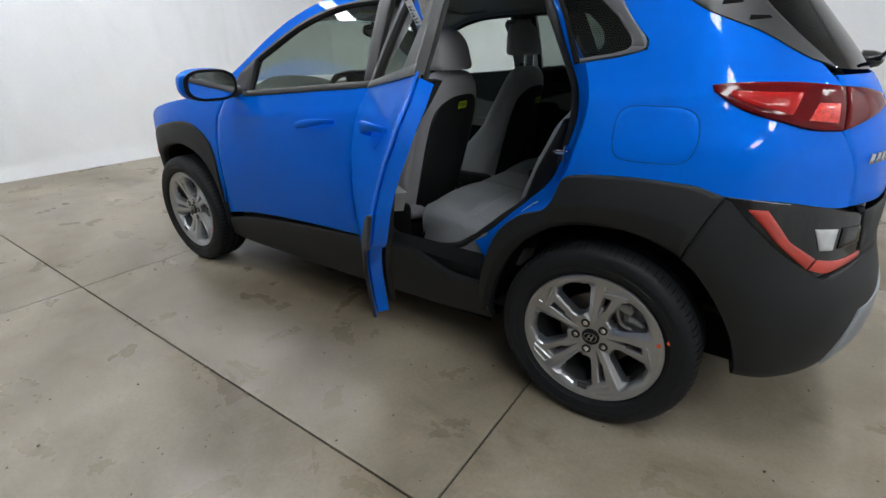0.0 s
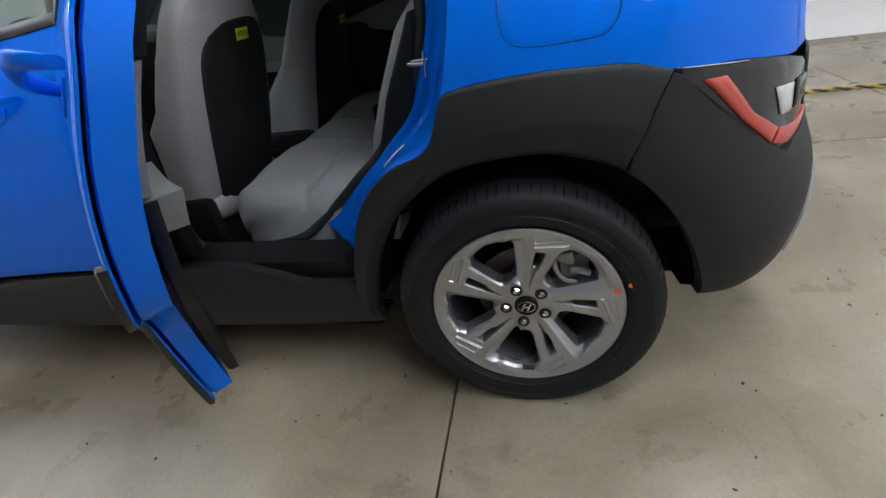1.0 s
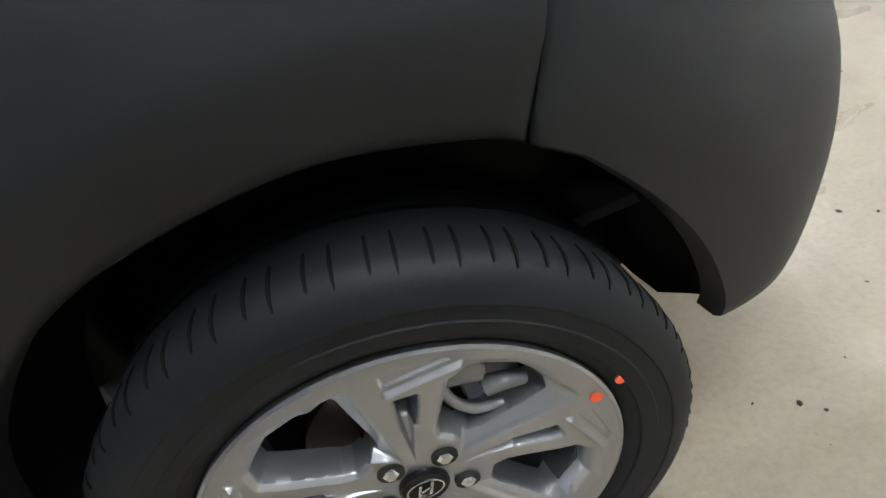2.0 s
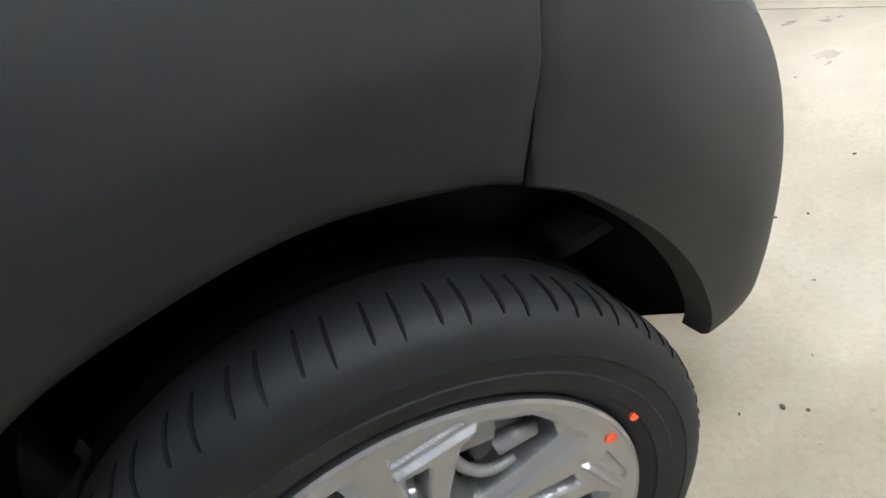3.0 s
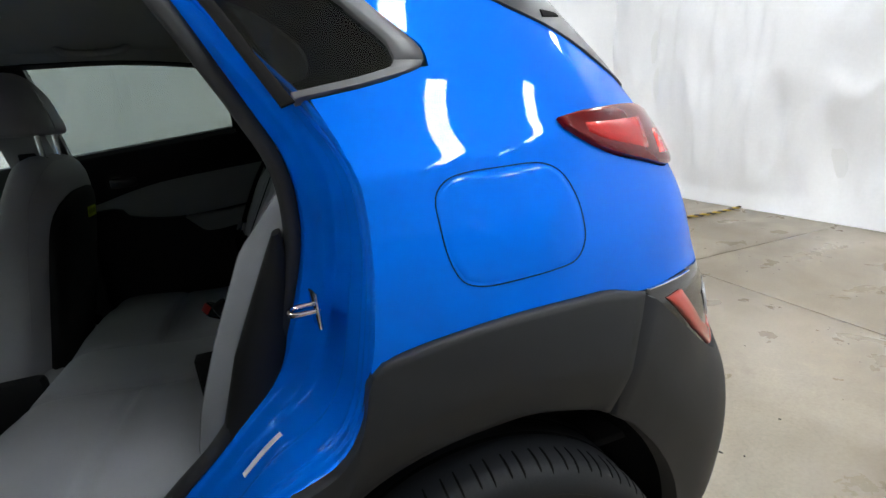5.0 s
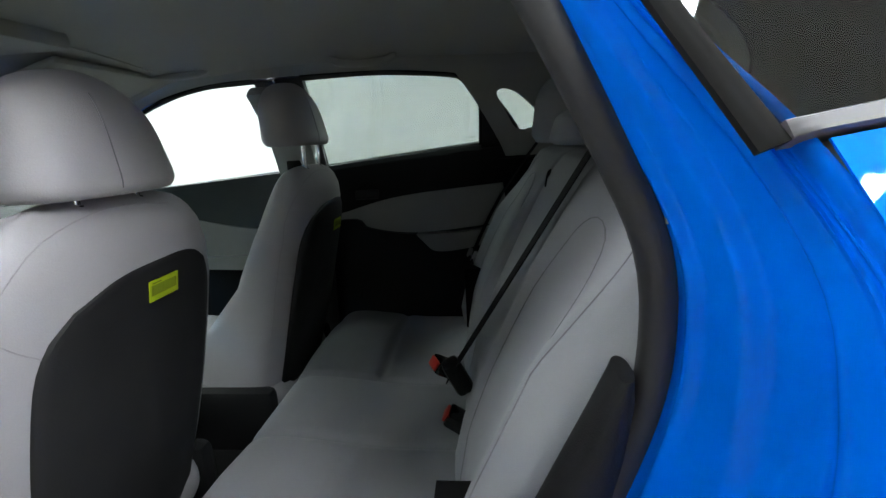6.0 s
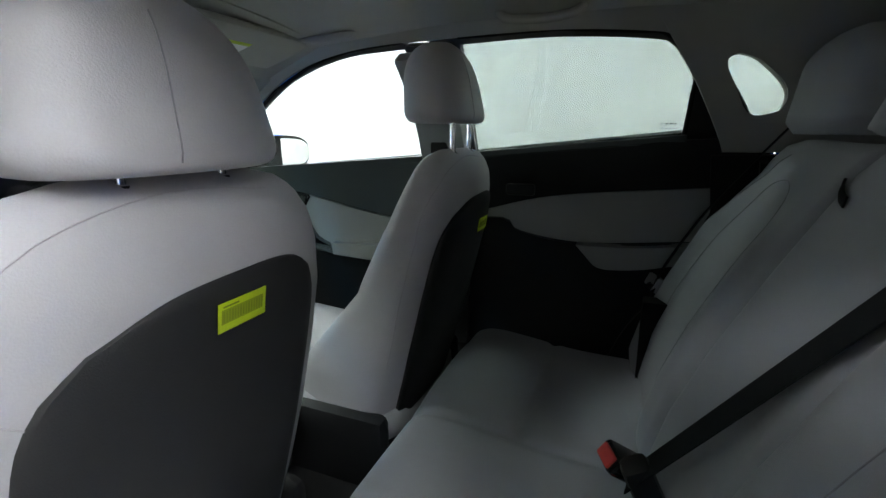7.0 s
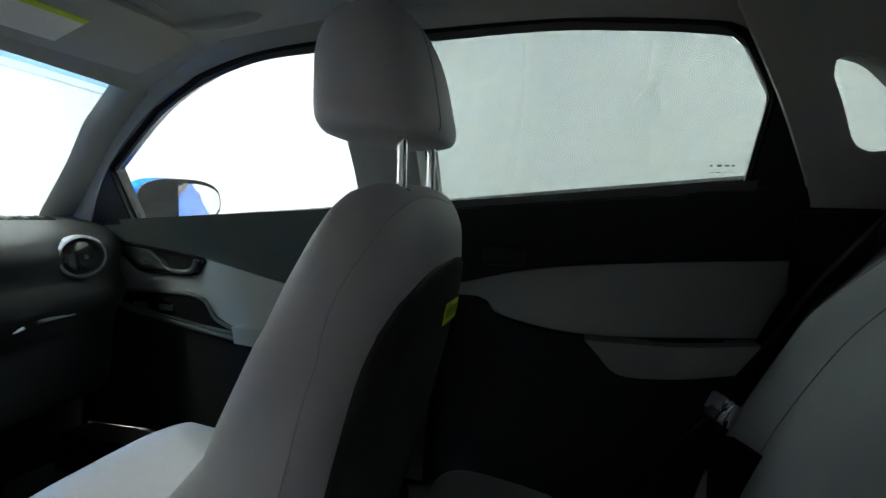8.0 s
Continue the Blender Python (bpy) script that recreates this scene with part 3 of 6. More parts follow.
RAIL_UP = [(-2.20, 1.075), (-1.97, 1.229), (-1.825, 1.334), (-1.648, 1.430), (-1.40, 1.505), (-1.0, 1.53), (-.5, 1.53), (-.1, 1.51), (.10, 1.46)]
RAIL_LOW = [(-2.06, 1.075), (-1.88, 1.243), (-1.65, 1.373), (-1.48, 1.435), (-1.30, 1.467), (-1.1, 1.477), (-.7, 1.478), (-.45, 1.458), (-.16, 1.455)]
panel("roof_rail", RAIL_LOW, [(-.16, 1.455), (.10, 1.46)], RAIL_UP, [(-2.06, 1.075), (-2.20, 1.075)], PAINT, car, nu=60, nv=8, gap=0.0, soft=0)
panel("front_fender", [(-2.235, .40), (-2.20, .62), (-2.21, .76), (-2.31, .852), (-2.46, .893), (-2.67, .876), (-2.92, .815), (-3.0, .70)][::-1],
      [(-2.235, .40), (-2.17, .57), (-2.163, .73), (-2.14, .91), (-2.08, 1.058)],
      [(-3.20, .80), (-2.95, .93), (-2.6, 1.005), (-2.3, 1.04), (-2.08, 1.058)], [(-3.0, .70), (-3.20, .80)], PAINT, car, nu=40, nv=14)

# cladding
panel("arch_cladding", [(-.43, .25)] + ARCH_IN[1:9] + [(.196, .688)],
      [(.196, .688), (.235, .76), (.275, .83), (.318, .889)],
      [(-.466, .345), (-.454, .443), (-.42, .562), (-.376, .659), (-.30, .733), (-.213, .77), (-.175, .82)] + ARCH_OUT,
      [(-.43, .25), (-.466, .345)], CLAD, car, "dark textured plastic arch cladding", nu=60, nv=20, gap=0.0012, lift=0.012, thick=0.03, soft=0.004,
      bend=lambda u, v: -.024 * (1 - min(v / .42, 1)) ** 1.12 + .004 * math.sin(math.pi * v))
panel("sill_cladding", SILL_LOW, [(-.41, .25), (-.462, .405)], SILL_TOP, [(-2.25, .23), (-2.22, .345)], CLAD, car, "dark plastic sill cladding", nu=60, nv=10,
      gap=0.001, lift=0.006, thick=0.03)
panel("arch_cladding", [(-2.99, .40), (-2.975, .58), (-2.91, .675), (-2.66, .748), (-2.50, .745), (-2.36, .69), (-2.27, .56), (-2.25, .40), (-2.27, .23)],
      [(-2.27, .23), (-2.22, .345)],
      [(-3.06, .50), (-3.0, .69), (-2.92, .815), (-2.67, .876), (-2.46, .893), (-2.31, .852), (-2.21, .76), (-2.20, .62), (-2.222, .40), (-2.22, .345)],
      [(-2.99, .40), (-3.06, .50)], CLAD, car, "dark textured plastic arch cladding", nu=50, nv=16, gap=0.001, lift=0.012, thick=0.03, soft=0.004,
      bend=lambda u, v: -.018 * (1 - min(v / .48, 1)) ** 1.6)
# rear bumper: corner piece, then the part across the tail
panel("rear_bumper", [(.366, .322), (.43, .334), (.55, .360), (.613, .383), (.655, .404), (.80, .455), (1.0, .465), (S1, .465)], [(S1, .465), (S1, .70)],
      [(.196, .688), (.235, .76), (.275, .83), (.318, .889), (.38, .82), (.45, .758), (.575, .672), (.76, .72), (1.0, .72), (S1, .70)],
      ARCH_IN[:8:-1] + [(.196, .688)], CLAD, car, "dark textured plastic rear bumper", nu=80, nv=24, gap=0.0012, lift=0.012, thick=0.03,
      smooth=False, soft=0.004, bend=lambda u, v: -.020 * (1 - min(u / .10, 1)) ** 1.6)
panel("rear_bumper_top", [(.76, .72), (1.0, .72), (S1, .70)], [(S1, .70), (S1, .86)], [(.73, .85), (1.0, .86), (S1, .86)], [(.76, .72), (.73, .85)], CLAD, car,
      nu=20, nv=8, lift=0.008)
panel("skid_plate", [(.652, .398), (.80, .462), (.95, .48), (S1, .48)], [(S1, .48), (S1, .60)], [(.735, .575), (1.08, .597), (S1, .60)], [(.652, .398), (.685, .49), (.735, .575)], SKID, car,
      "silver painted skid plate", nu=24, nv=10, lift=0.018, thick=0.02)
# hatch
panel("hatch_skin", [(.66, .866), (1.0, .862), (S1, .862)], [(S1, .862), (S1, 1.20)], [(.654, 1.20), (.9, 1.20), (S1, 1.20)], [(.66, .866), (.662, .962), (.62, 1.06), (.654, 1.20)],
      PAINT, car, nu=34, nv=18)
panel("rear_glass", [(.66, 1.212), (.9, 1.205), (S1, 1.205)], [(S1, 1.205), (S1, 1.50)], [(.46, 1.48), (.9, 1.5), (S1, 1.50)], [(.66, 1.212), (.56, 1.32), (.46, 1.48)], HATCHTINT, car,
      "tinted rear window", nu=24, nv=10, thick=0.004, soft=0)
panel("hatch_trim", [(.612, 1.228), (.66, 1.212)], [(.66, 1.212), (.56, 1.32), (.46, 1.46)], [(.10, 1.46), (.46, 1.46)],
      [(.612, 1.228), (.556, 1.246), (.434, 1.310), (.25, 1.372), (.10, 1.46)], FRAME, car, "dark grey plastic fin beside the rear window", nu=16, nv=20, gap=0.001, lift=0.004)
for i in range(3):
    s, z = .41 - .085 * i, 1.335 + .042 * i
    panel("fin_slot", [(s, z), (s + .085, z + .004)], [(s + .085, z + .004), (s + .08, z + .010)], [(s + .01, z + .012), (s + .08, z + .010)], [(s, z), (s + .01, z + .012)],
          BLACK, car, nu=8, nv=5, gap=0, lift=0.006, thick=0.002, soft=0)
# fuel door
panel("fuel_door", [(-.003, .973), (.03, .962), (.09, .961), (.15, .963), (.19, .969)], [(.19, .969), (.214, .99), (.225, 1.025), (.227, 1.06), (.215, 1.091)],
      [(.007, 1.103), (.04, 1.110), (.10, 1.111), (.18, 1.109), (.215, 1.091)], [(-.003, .973), (-.018, 1.005), (-.020, 1.05), (-.016, 1.085), (.007, 1.103)],
      PAINT, quarter, "blue fuel door", nu=18, nv=18, gap=0.0, lift=0.0008, thick=0.004, soft=0.002)

FUEL = [(-.022, 1.05), (-.018, 1.085), (.005, 1.105), (.04, 1.112), (.10, 1.113), (.18, 1.111), (.217, 1.093), (.229, 1.06), (.227, 1.025), (.216, .99), (.19, .967), (.15, .961), (.09, .959),
        (.03, .960), (-.005, .972), (-.020, 1.005)]
# a thin black tube on the skin draws the shade in the lid's gap
for k in (1,):
    bm = bmesh.new()
    q = spline(FUEL, 80, closed=True)
    q = np.vstack([q, q[:1]])
    tube(bm, [side(a, b) + out(a, b) * .0002 for a, b in q], .0009, 6)
    part("fuel_gap_shade", bm, BLACK, quarter, "black line for the shade in the fuel door gap")

# lamps
tail = {1: thing("tail_lamp", "", ""), -1: thing("tail_lamp", "", "")}
low = {1: thing("lower_lamp", "", ""), -1: thing("lower_lamp", "", "")}
for d in (*tail.values(), *low.values()):
    d.parent = car
for d in tail.values():
    d["label"] = "glossy red tail lamp"
for d in low.values():
    d["label"] = "smoked rear lamp with a red reflector"
panel("lens", [(.262, 1.155), (.333, 1.113), (.453, 1.080), (.53, 1.063), (.616, 1.060)], [(.616, 1.060), (.652, 1.168)], [(.256, 1.170), (.338, 1.178), (.50, 1.180), (.652, 1.168)],
      [(.262, 1.155), (.256, 1.170)], DARKRED, tail, nu=26, nv=12, gap=0.001, lift=0.010, thick=0.02)
panel("inner_lens", [(.62, 1.060), (.76, 1.09), (.88, 1.113)], [(.88, 1.113), (.85, 1.145)], [(.656, 1.168), (.75, 1.16), (.85, 1.145)], [(.62, 1.060), (.656, 1.168)], DARKRED, tail,
      nu=16, nv=10, gap=0.001, lift=0.010, thick=0.02)
panel("reflector", [(.305, 1.142), (.35, 1.122), (.468, 1.093)], [(.468, 1.093), (.512, 1.157)], [(.305, 1.157), (.512, 1.157)], [(.305, 1.142), (.305, 1.157)], REDLENS, tail, nu=10, nv=6, lift=0.0115, thick=0.003)
panel("reflector", [(.505, 1.083), (.600, 1.074)], [(.600, 1.074), (.618, 1.128)], [(.545, 1.130), (.618, 1.128)], [(.505, 1.083), (.545, 1.130)], TAILRED, tail, "ribbed bright red reflector",
      nu=10, nv=6, lift=0.0115, thick=0.003)
panel("housing", [(.318, .889), (.38, .82), (.45, .758), (.575, .672), (.66, .70), (.76, .72)], [(.76, .72), (.755, .76), (.73, .84)], [(.318, .889), (.467, .882), (.60, .866), (.73, .84)],
      [(.318, .889), (.3181, .8891)], SMOKE, low, nu=30, nv=14, gap=0.0, lift=0.004, thick=0.03, smooth=False)
panel("red_strip", [(.369, .862), (.456, .768), (.543, .699)], [(.543, .699), (.572, .731)], [(.424, .862), (.487, .780), (.572, .731)], [(.369, .862), (.424, .862)], BRIGHTRED, low,
      "red reflector strip", nu=16, nv=6, lift=0.010, thick=0.006, smooth=False)
panel("red_strip", [(.546, .698), (.60, .686), (.68, .702), (.752, .716)], [(.752, .716), (.757, .735)], [(.575, .730), (.66, .724), (.757, .737)], [(.546, .698), (.575, .730)], BRIGHTRED, low,
      "red reflector strip", nu=14, nv=5, lift=0.010, thick=0.006)
panel("bulb_lens", [(.578, .752), (.625, .750)], [(.625, .750), (.632, .812)], [(.550, .816), (.632, .812)], [(.578, .752), (.550, .816)], CLEARLENS, low, "clear reversing lens", nu=8, nv=8, lift=0.009, thick=0.004)
panel("bulb_lens", [(.640, .752), (.735, .76)], [(.735, .76), (.725, .812)], [(.645, .814), (.725, .812)], [(.640, .752), (.645, .814)], SMOKE, low, nu=8, nv=8, lift=0.009, thick=0.004)
panel("chrome_line", [(.325, .887), (.40, .882), (.48, .878)], [(.48, .878), (.48, .880)], [(.325, .890), (.40, .886), (.48, .880)], [(.325, .887), (.325, .890)], CHROME, low,
      nu=20, nv=4, gap=0, lift=0.008, thick=0.003)

# quarter window
qwin = {1: thing("quarter_window", "", ""), -1: thing("quarter_window", "", "")}
for d in qwin.values():
    d.parent = car
    d["label"] = "small tinted quarter window in a dark frame"
QO_B = [(-.185, 1.228), (-.035, 1.249), (.022, 1.260), (.038, 1.271)]
QO_R = [(.038, 1.271), (.041, 1.285), (.028, 1.303), (-.04, 1.357), (-.107, 1.413), (-.16, 1.455)]
QI_B = [(-.188, 1.238), (-.06, 1.258), (-.03, 1.264), (-.020, 1.273)]
QI_R = [(-.020, 1.273), (-.019, 1.285), (-.034, 1.307), (-.102, 1.36), (-.165, 1.41), (-.20, 1.437)]
panel("frame_bottom", QO_B, [(.038, 1.271), (-.020, 1.273)], QI_B, [(-.185, 1.228), (-.188, 1.238)], GREYFRAME, qwin, nu=20, nv=6, gap=0, lift=0.005, thick=0.02)
panel("frame_side", QI_R[:1] + [(-.019, 1.285), (-.034, 1.307), (-.102, 1.36), (-.165, 1.41), (-.20, 1.437)], [(-.20, 1.437), (-.16, 1.455)], QO_R, [(-.020, 1.273), (.038, 1.271)], GREYFRAME, qwin,
      nu=24, nv=6, gap=0, lift=0.005, thick=0.02)
panel("frame_top", [(-.315, 1.437), (-.20, 1.437)], [(-.20, 1.437), (-.16, 1.455)], [(-.33, 1.458), (-.16, 1.455)], [(-.315, 1.437), (-.33, 1.458)], FRAME, qwin, nu=8, nv=5, gap=0, lift=0.004, thick=0.02)
for k_, q_ in ((1, 0.0), (-1, -.035)):
    panel("frame_front", [(-.203 + q_, 1.222), (-.185 + q_, 1.228)], [(-.185 + q_, 1.228), (-.225 + q_, 1.297), (-.26 + q_, 1.362), (-.312 + q_, 1.44)], [(-.330 + q_, 1.44), (-.312 + q_, 1.44)],
          [(-.203 + q_, 1.222), (-.242 + q_, 1.295), (-.277 + q_, 1.36), (-.330 + q_, 1.44)], MATTBLACK, qwin, nu=6, nv=18, gap=0, lift=0.003, thick=0.008, only=k_)
    panel("glass", [(-.188 + q_, 1.238)] + QI_B[1:], QI_R, [(-.315 + q_, 1.437), (-.20, 1.437)], [(-.188 + q_, 1.238), (-.228 + q_, 1.30), (-.262 + q_, 1.362), (-.315 + q_, 1.437)], TINT, qwin, nu=20, nv=16,
          gap=0, lift=-0.004, thick=0.004, soft=0, only=k_)

# side windows and their frames, which belong to the doors
FW_T = [(-1.89, 1.225), (-1.65, 1.358), (-1.48, 1.422), (-1.316, 1.457), (-1.125, 1.467)]
panel("glass", [(-1.87, 1.082), (-1.055, 1.146)], [(-1.09, 1.148), (-1.125, 1.467)], FW_T, [(-1.90, 1.08), (-1.895, 1.15), (-1.89, 1.225)], CLEAR, front_door, nu=24, nv=10, gap=0, lift=-0.014, thick=0.004, soft=0)
panel("belt_strip", [(-1.93, 1.054), (-1.06, 1.126)], [(-1.06, 1.126), (-1.06, 1.152)], [(-1.93, 1.080), (-1.06, 1.152)], [(-1.93, 1.054), (-1.93, 1.080)], FRAME, front_door, nu=20, nv=4, gap=0, lift=0.006, thick=0.02)
panel("window_frame", FW_T, [(-1.125, 1.467), (-1.12, 1.479)], [(-2.0, 1.16), (-1.88, 1.245), (-1.65, 1.374), (-1.48, 1.436), (-1.30, 1.468), (-1.12, 1.479)], [(-1.89, 1.225), (-2.0, 1.16)], FRAME, front_door,
      nu=30, nv=5, gap=0, lift=0.002, thick=0.03)
panel("pillar_cover", [(-1.10, 1.142), (-1.045, 1.147)], [(-1.045, 1.147), (-1.06, 1.475)], [(-1.13, 1.475), (-1.06, 1.475)], [(-1.10, 1.142), (-1.13, 1.475)], FRAME, front_door, nu=6, nv=12, gap=0.001, lift=0.003, thick=0.03)
panel("mirror_base", [(-2.06, 1.062), (-1.89, 1.075)], [(-1.89, 1.075), (-1.885, 1.235)], [(-1.99, 1.165), (-1.885, 1.235)], [(-2.06, 1.062), (-1.99, 1.165)], FRAME, front_door, nu=8, nv=8, gap=0, lift=0.004, thick=0.03)
RW_T = [(-.958, 1.468), (-.69, 1.469), (-.45, 1.447), (-.412, 1.426)]
panel("glass", [(-.955, 1.155), (-.362, 1.207)], [(-.362, 1.207), (-.357, 1.338), (-.357, 1.347), (-.362, 1.356), (-.412, 1.426)], RW_T, [(-.955, 1.155), (-.958, 1.468)], TINT, rear_door, nu=20, nv=10, gap=0, lift=-0.014, thick=0.004, soft=0)
panel("belt_strip", [(-1.045, 1.128), (-.17, 1.213)], [(-.17, 1.213), (-.18, 1.238)], [(-1.045, 1.153), (-.18, 1.238)], [(-1.045, 1.128), (-1.045, 1.153)], FRAME, rear_door, nu=20, nv=4, gap=0, lift=0.006, thick=0.02)
panel("window_frame", RW_T, [(-.412, 1.426), (-.365, 1.448)], [(-.97, 1.48), (-.69, 1.481), (-.45, 1.462), (-.365, 1.448)], [(-.958, 1.468), (-.97, 1.48)], FRAME, rear_door, nu=24, nv=5, gap=0, lift=0.002, thick=0.03)
panel("pillar_cover", [(-1.042, 1.147), (-.955, 1.155)], [(-.955, 1.155), (-.958, 1.479)], [(-1.055, 1.478), (-.958, 1.479)], [(-1.042, 1.147), (-1.055, 1.478)], FRAME, rear_door, nu=6, nv=12, gap=0.001, lift=0.003, thick=0.03)
panel("pillar_cover", [(-.362, 1.207), (-.20, 1.222)], [(-.20, 1.222), (-.245, 1.297), (-.365, 1.448)], [(-.412, 1.426), (-.365, 1.448)], [(-.362, 1.207), (-.357, 1.338), (-.357, 1.347), (-.362, 1.356), (-.412, 1.426)], FRAME, rear_door, nu=8, nv=14, gap=0.001, lift=0.003, thick=0.03)


for k in (1, -1):
    for door_, edge in ((front_door, [(-1.90, 1.085), (-1.895, 1.15)] + FW_T), (rear_door, RW_T + [(-.362, 1.356), (-.357, 1.338), (-.362, 1.207)])):
        q = polyline([side(s_, z_) + np.array([0, .030, 0]) for s_, z_ in edge], 50)
        ribbon_part("window_seal", q * np.array([1, k, 1]), np.tile((0.0, 1.0, 0.0), (50, 1)), .014, .003, MATTBLACK, door_[k], "black rubber window seal")

# roof, windscreen, hood, nose
def roof_grid(z_off, inset=0.0):
    xs = np.linspace(-1.40, 0.12, 30)
    g = np.zeros((30, 25, 3))
    for i, x in enumerate(xs):
        z = float(np.interp(x, [-1.40, -1.0, -.5, -.1, .12], [1.505, 1.53, 1.53, 1.51, 1.46]))
        w = -side(x, z)[1] - inset
        for j in range(25):
            y = -w + 2 * w * j / 24
            g[i, j] = (x, y, z + 0.055 * (1 - (y / w) ** 2) - z_off)
    return g


shell("roof", roof_grid(0), roof_grid(0.012), PAINT, car)


def screen_grid(lift, x0, x1, ins=0.0):
    """The windscreen between its foot and its head, as a bowed sheet."""
    g = np.zeros((20, 25, 3))
    for i in range(20):
        v = x0 + (x1 - x0) * i / 19
        s = -2.20 + v * 0.80
        z = float(np.interp(s, [-2.20, -1.97, -1.825, -1.648, -1.40], [1.075, 1.229, 1.334, 1.43, 1.505]))
        w = -side(s, z)[1] - ins
        for j in range(25):
            y = -w + 2 * w * j / 24
            k = 1 - (y / w) ** 2
            g[i, j] = (s - 0.14 * k * (1 - v) - 0.02 * k, y, z + 0.045 * k + lift)
    return g


shell("windscreen", screen_grid(0.0, 0, .585, .035), screen_grid(-0.005, 0, .585, .035), CLEAR, car, "clear windscreen")
for v0, v1, tint in ((.585, .615, BAND_PALE), (.615, .65, BAND_MID), (.65, 1, BAND)):
    shell("shade_band", screen_grid(0.0, v0, v1, .035), screen_grid(-0.005, v0, v1, .035), tint, car, "blue shade band of the windscreen")


def hood_grid(lift):
    g = np.zeros((24, 25, 3))
    for i in range(24):
        u = i / 23
        s = -3.20 + u * 1.12
        z = float(np.interp(s, [-3.2, -2.95, -2.6, -2.3, -2.08], [.80, .93, .995, 1.02, 1.03]))
        w = -side(s, z)[1]
        for j in range(25):
            y = -w + 2 * w * j / 24
            k = 1 - abs(y / w) ** 2.4
            g[i, j] = (s - 0.22 * k * (1 - u) - 0.2 * k * u, y, z + (0.05 - 0.045 * u) * k + lift)
    return g


shell("hood", hood_grid(0), hood_grid(-0.01), PAINT, car)


def nose_grid(lift):
    g = np.zeros((25, 12, 3))
    for i in range(25):
        y = -.56 + 1.12 * i / 24
        k = 1 - abs(y / .62) ** 2.4
        for j in range(12):
            v = j / 11
            g[i, j] = (-3.18 - 0.22 * k - 0.06 * math.sin(v * math.pi) + lift, y, .25 + .57 * v + 0.03 * k * v)
    return g


shell("front_bumper", nose_grid(0), nose_grid(0.02), CLAD, car, "dark grille and front bumper")
panel("front_bumper_corner", [(-3.42, .27), (-3.2, .25), (-3.0, .28)], [(-3.0, .28), (-2.99, .40), (-3.06, .50), (-3.0, .70)], [(-3.43, .72), (-3.20, .80), (-3.0, .70)],
      [(-3.42, .27), (-3.43, .72)], PAINT, car, nu=20, nv=14)
panel("side_marker", [(-3.10, .62), (-3.075, .62)], [(-3.075, .62), (-3.07, .67)], [(-3.09, .67), (-3.07, .67)], [(-3.10, .62), (-3.09, .67)], ORANGE, car, "small orange side marker", nu=5, nv=5, lift=0.014, thick=0.006)


def handle(s, z, ds, dz, parent, move=None):
    """A body-coloured pull handle before a dished recess."""
    pts = [side(s + ds * t, z + dz * t) + out(s + ds * t, z + dz * t) * h for t, h in ((0, .006), (.12, .028), (.4, .043), (.7, .045), (.92, .037), (1, .008))]
    p = spline(pts, 18)
    rings = []
    for i in range(18):
        t = i / 17
        n = out(s + ds * t, z + dz * t)
        up = np.array([0, 0.0, 1.0])
        h = 0.017 * (0.45 + 0.55 * math.sin(math.pi * min(max(t * 0.9 + 0.12, 0), 1)))
        rings.append(ring(p[i], n, up, 0.010, h, 14, 2.4))
    loft_part("handle", rings, PAINT, parent)
    g = coons([(s + ds * .28, z + dz * .3 - .032), (s + ds * .5, z + dz * .5 - .045), (s + ds * .72, z + dz * .7 - .036)],
              [(s + ds * .72, z + dz * .7 - .036), (s + ds * .78, z + dz * .75 - .006)], [(s + ds * .22, z + dz * .22 + .004), (s + ds * .78, z + dz * .75 - .006)],
              [(s + ds * .28, z + dz * .3 - .032), (s + ds * .22, z + dz * .22 + .004)], 10, 6)
    shell("recess", on_side(g, 0.002), on_side(g, -0.001), PAINT, parent)


handle(-.50, 1.035, .272, .045, rear_door[1])
handle(-1.47, .945, .245, .035, front_door[1])


def wing_mirror(k):
    """The door mirror; k: 1 for the left side, -1 for the right."""
    m = thing("side_mirror", "", "")
    m.parent = car
    rings = []
    for t, r in ((0, .35), (.06, .72), (.2, .93), (.45, 1.0), (.75, .98), (.92, .9), (1, .82)):
        x = -2.02 + 0.115 * t
        rings.append(ring((x, k * -(.985 + .01 * t), 1.125 - .004 * t), (0, 1, 0), (0, 0, 1), .136 * r, .074 * r, 32, 2.8))
    loft_part("shell", rings, PAINT, m)
    rings = [ring((-1.907 + dx, k * -.995, 1.121), (0, 1, 0), (0, 0, 1), .128 * r, .070 * r, 32, 2.8) for dx, r in ((-.010, .99), (0.008, 1.05), (0.014, 1.03))]
    loft_part("bezel", rings, CAPBLACK, m, "black mirror bezel")
    rings = [ring((-1.895 + dx, k * -.995, 1.121), (0 if k > 0 else .17, 1, 0), (0, 0, 1), .117 * r, .060 * r, 32, 2.8) for dx, r in ((0, 1), (0.004, .99))]
    loft_part("glass", rings, MIRROR, m, "mirror glass")
    m.matrix_basis = pose(-1.95, k * -.985 if k > 0 else .945, 0 if k > 0 else .014, 0, 0, 0 if k > 0 else -16) @ pose(1.95, k * .985, 0)
    tube_part("arm", [(-1.98, k * -.80, 1.08), (-1.97, k * -.88, 1.075), (-1.965, k * -.95, 1.085)], [.03, .026, .03], FRAME, m)


wing_mirror(1)
wing_mirror(-1)


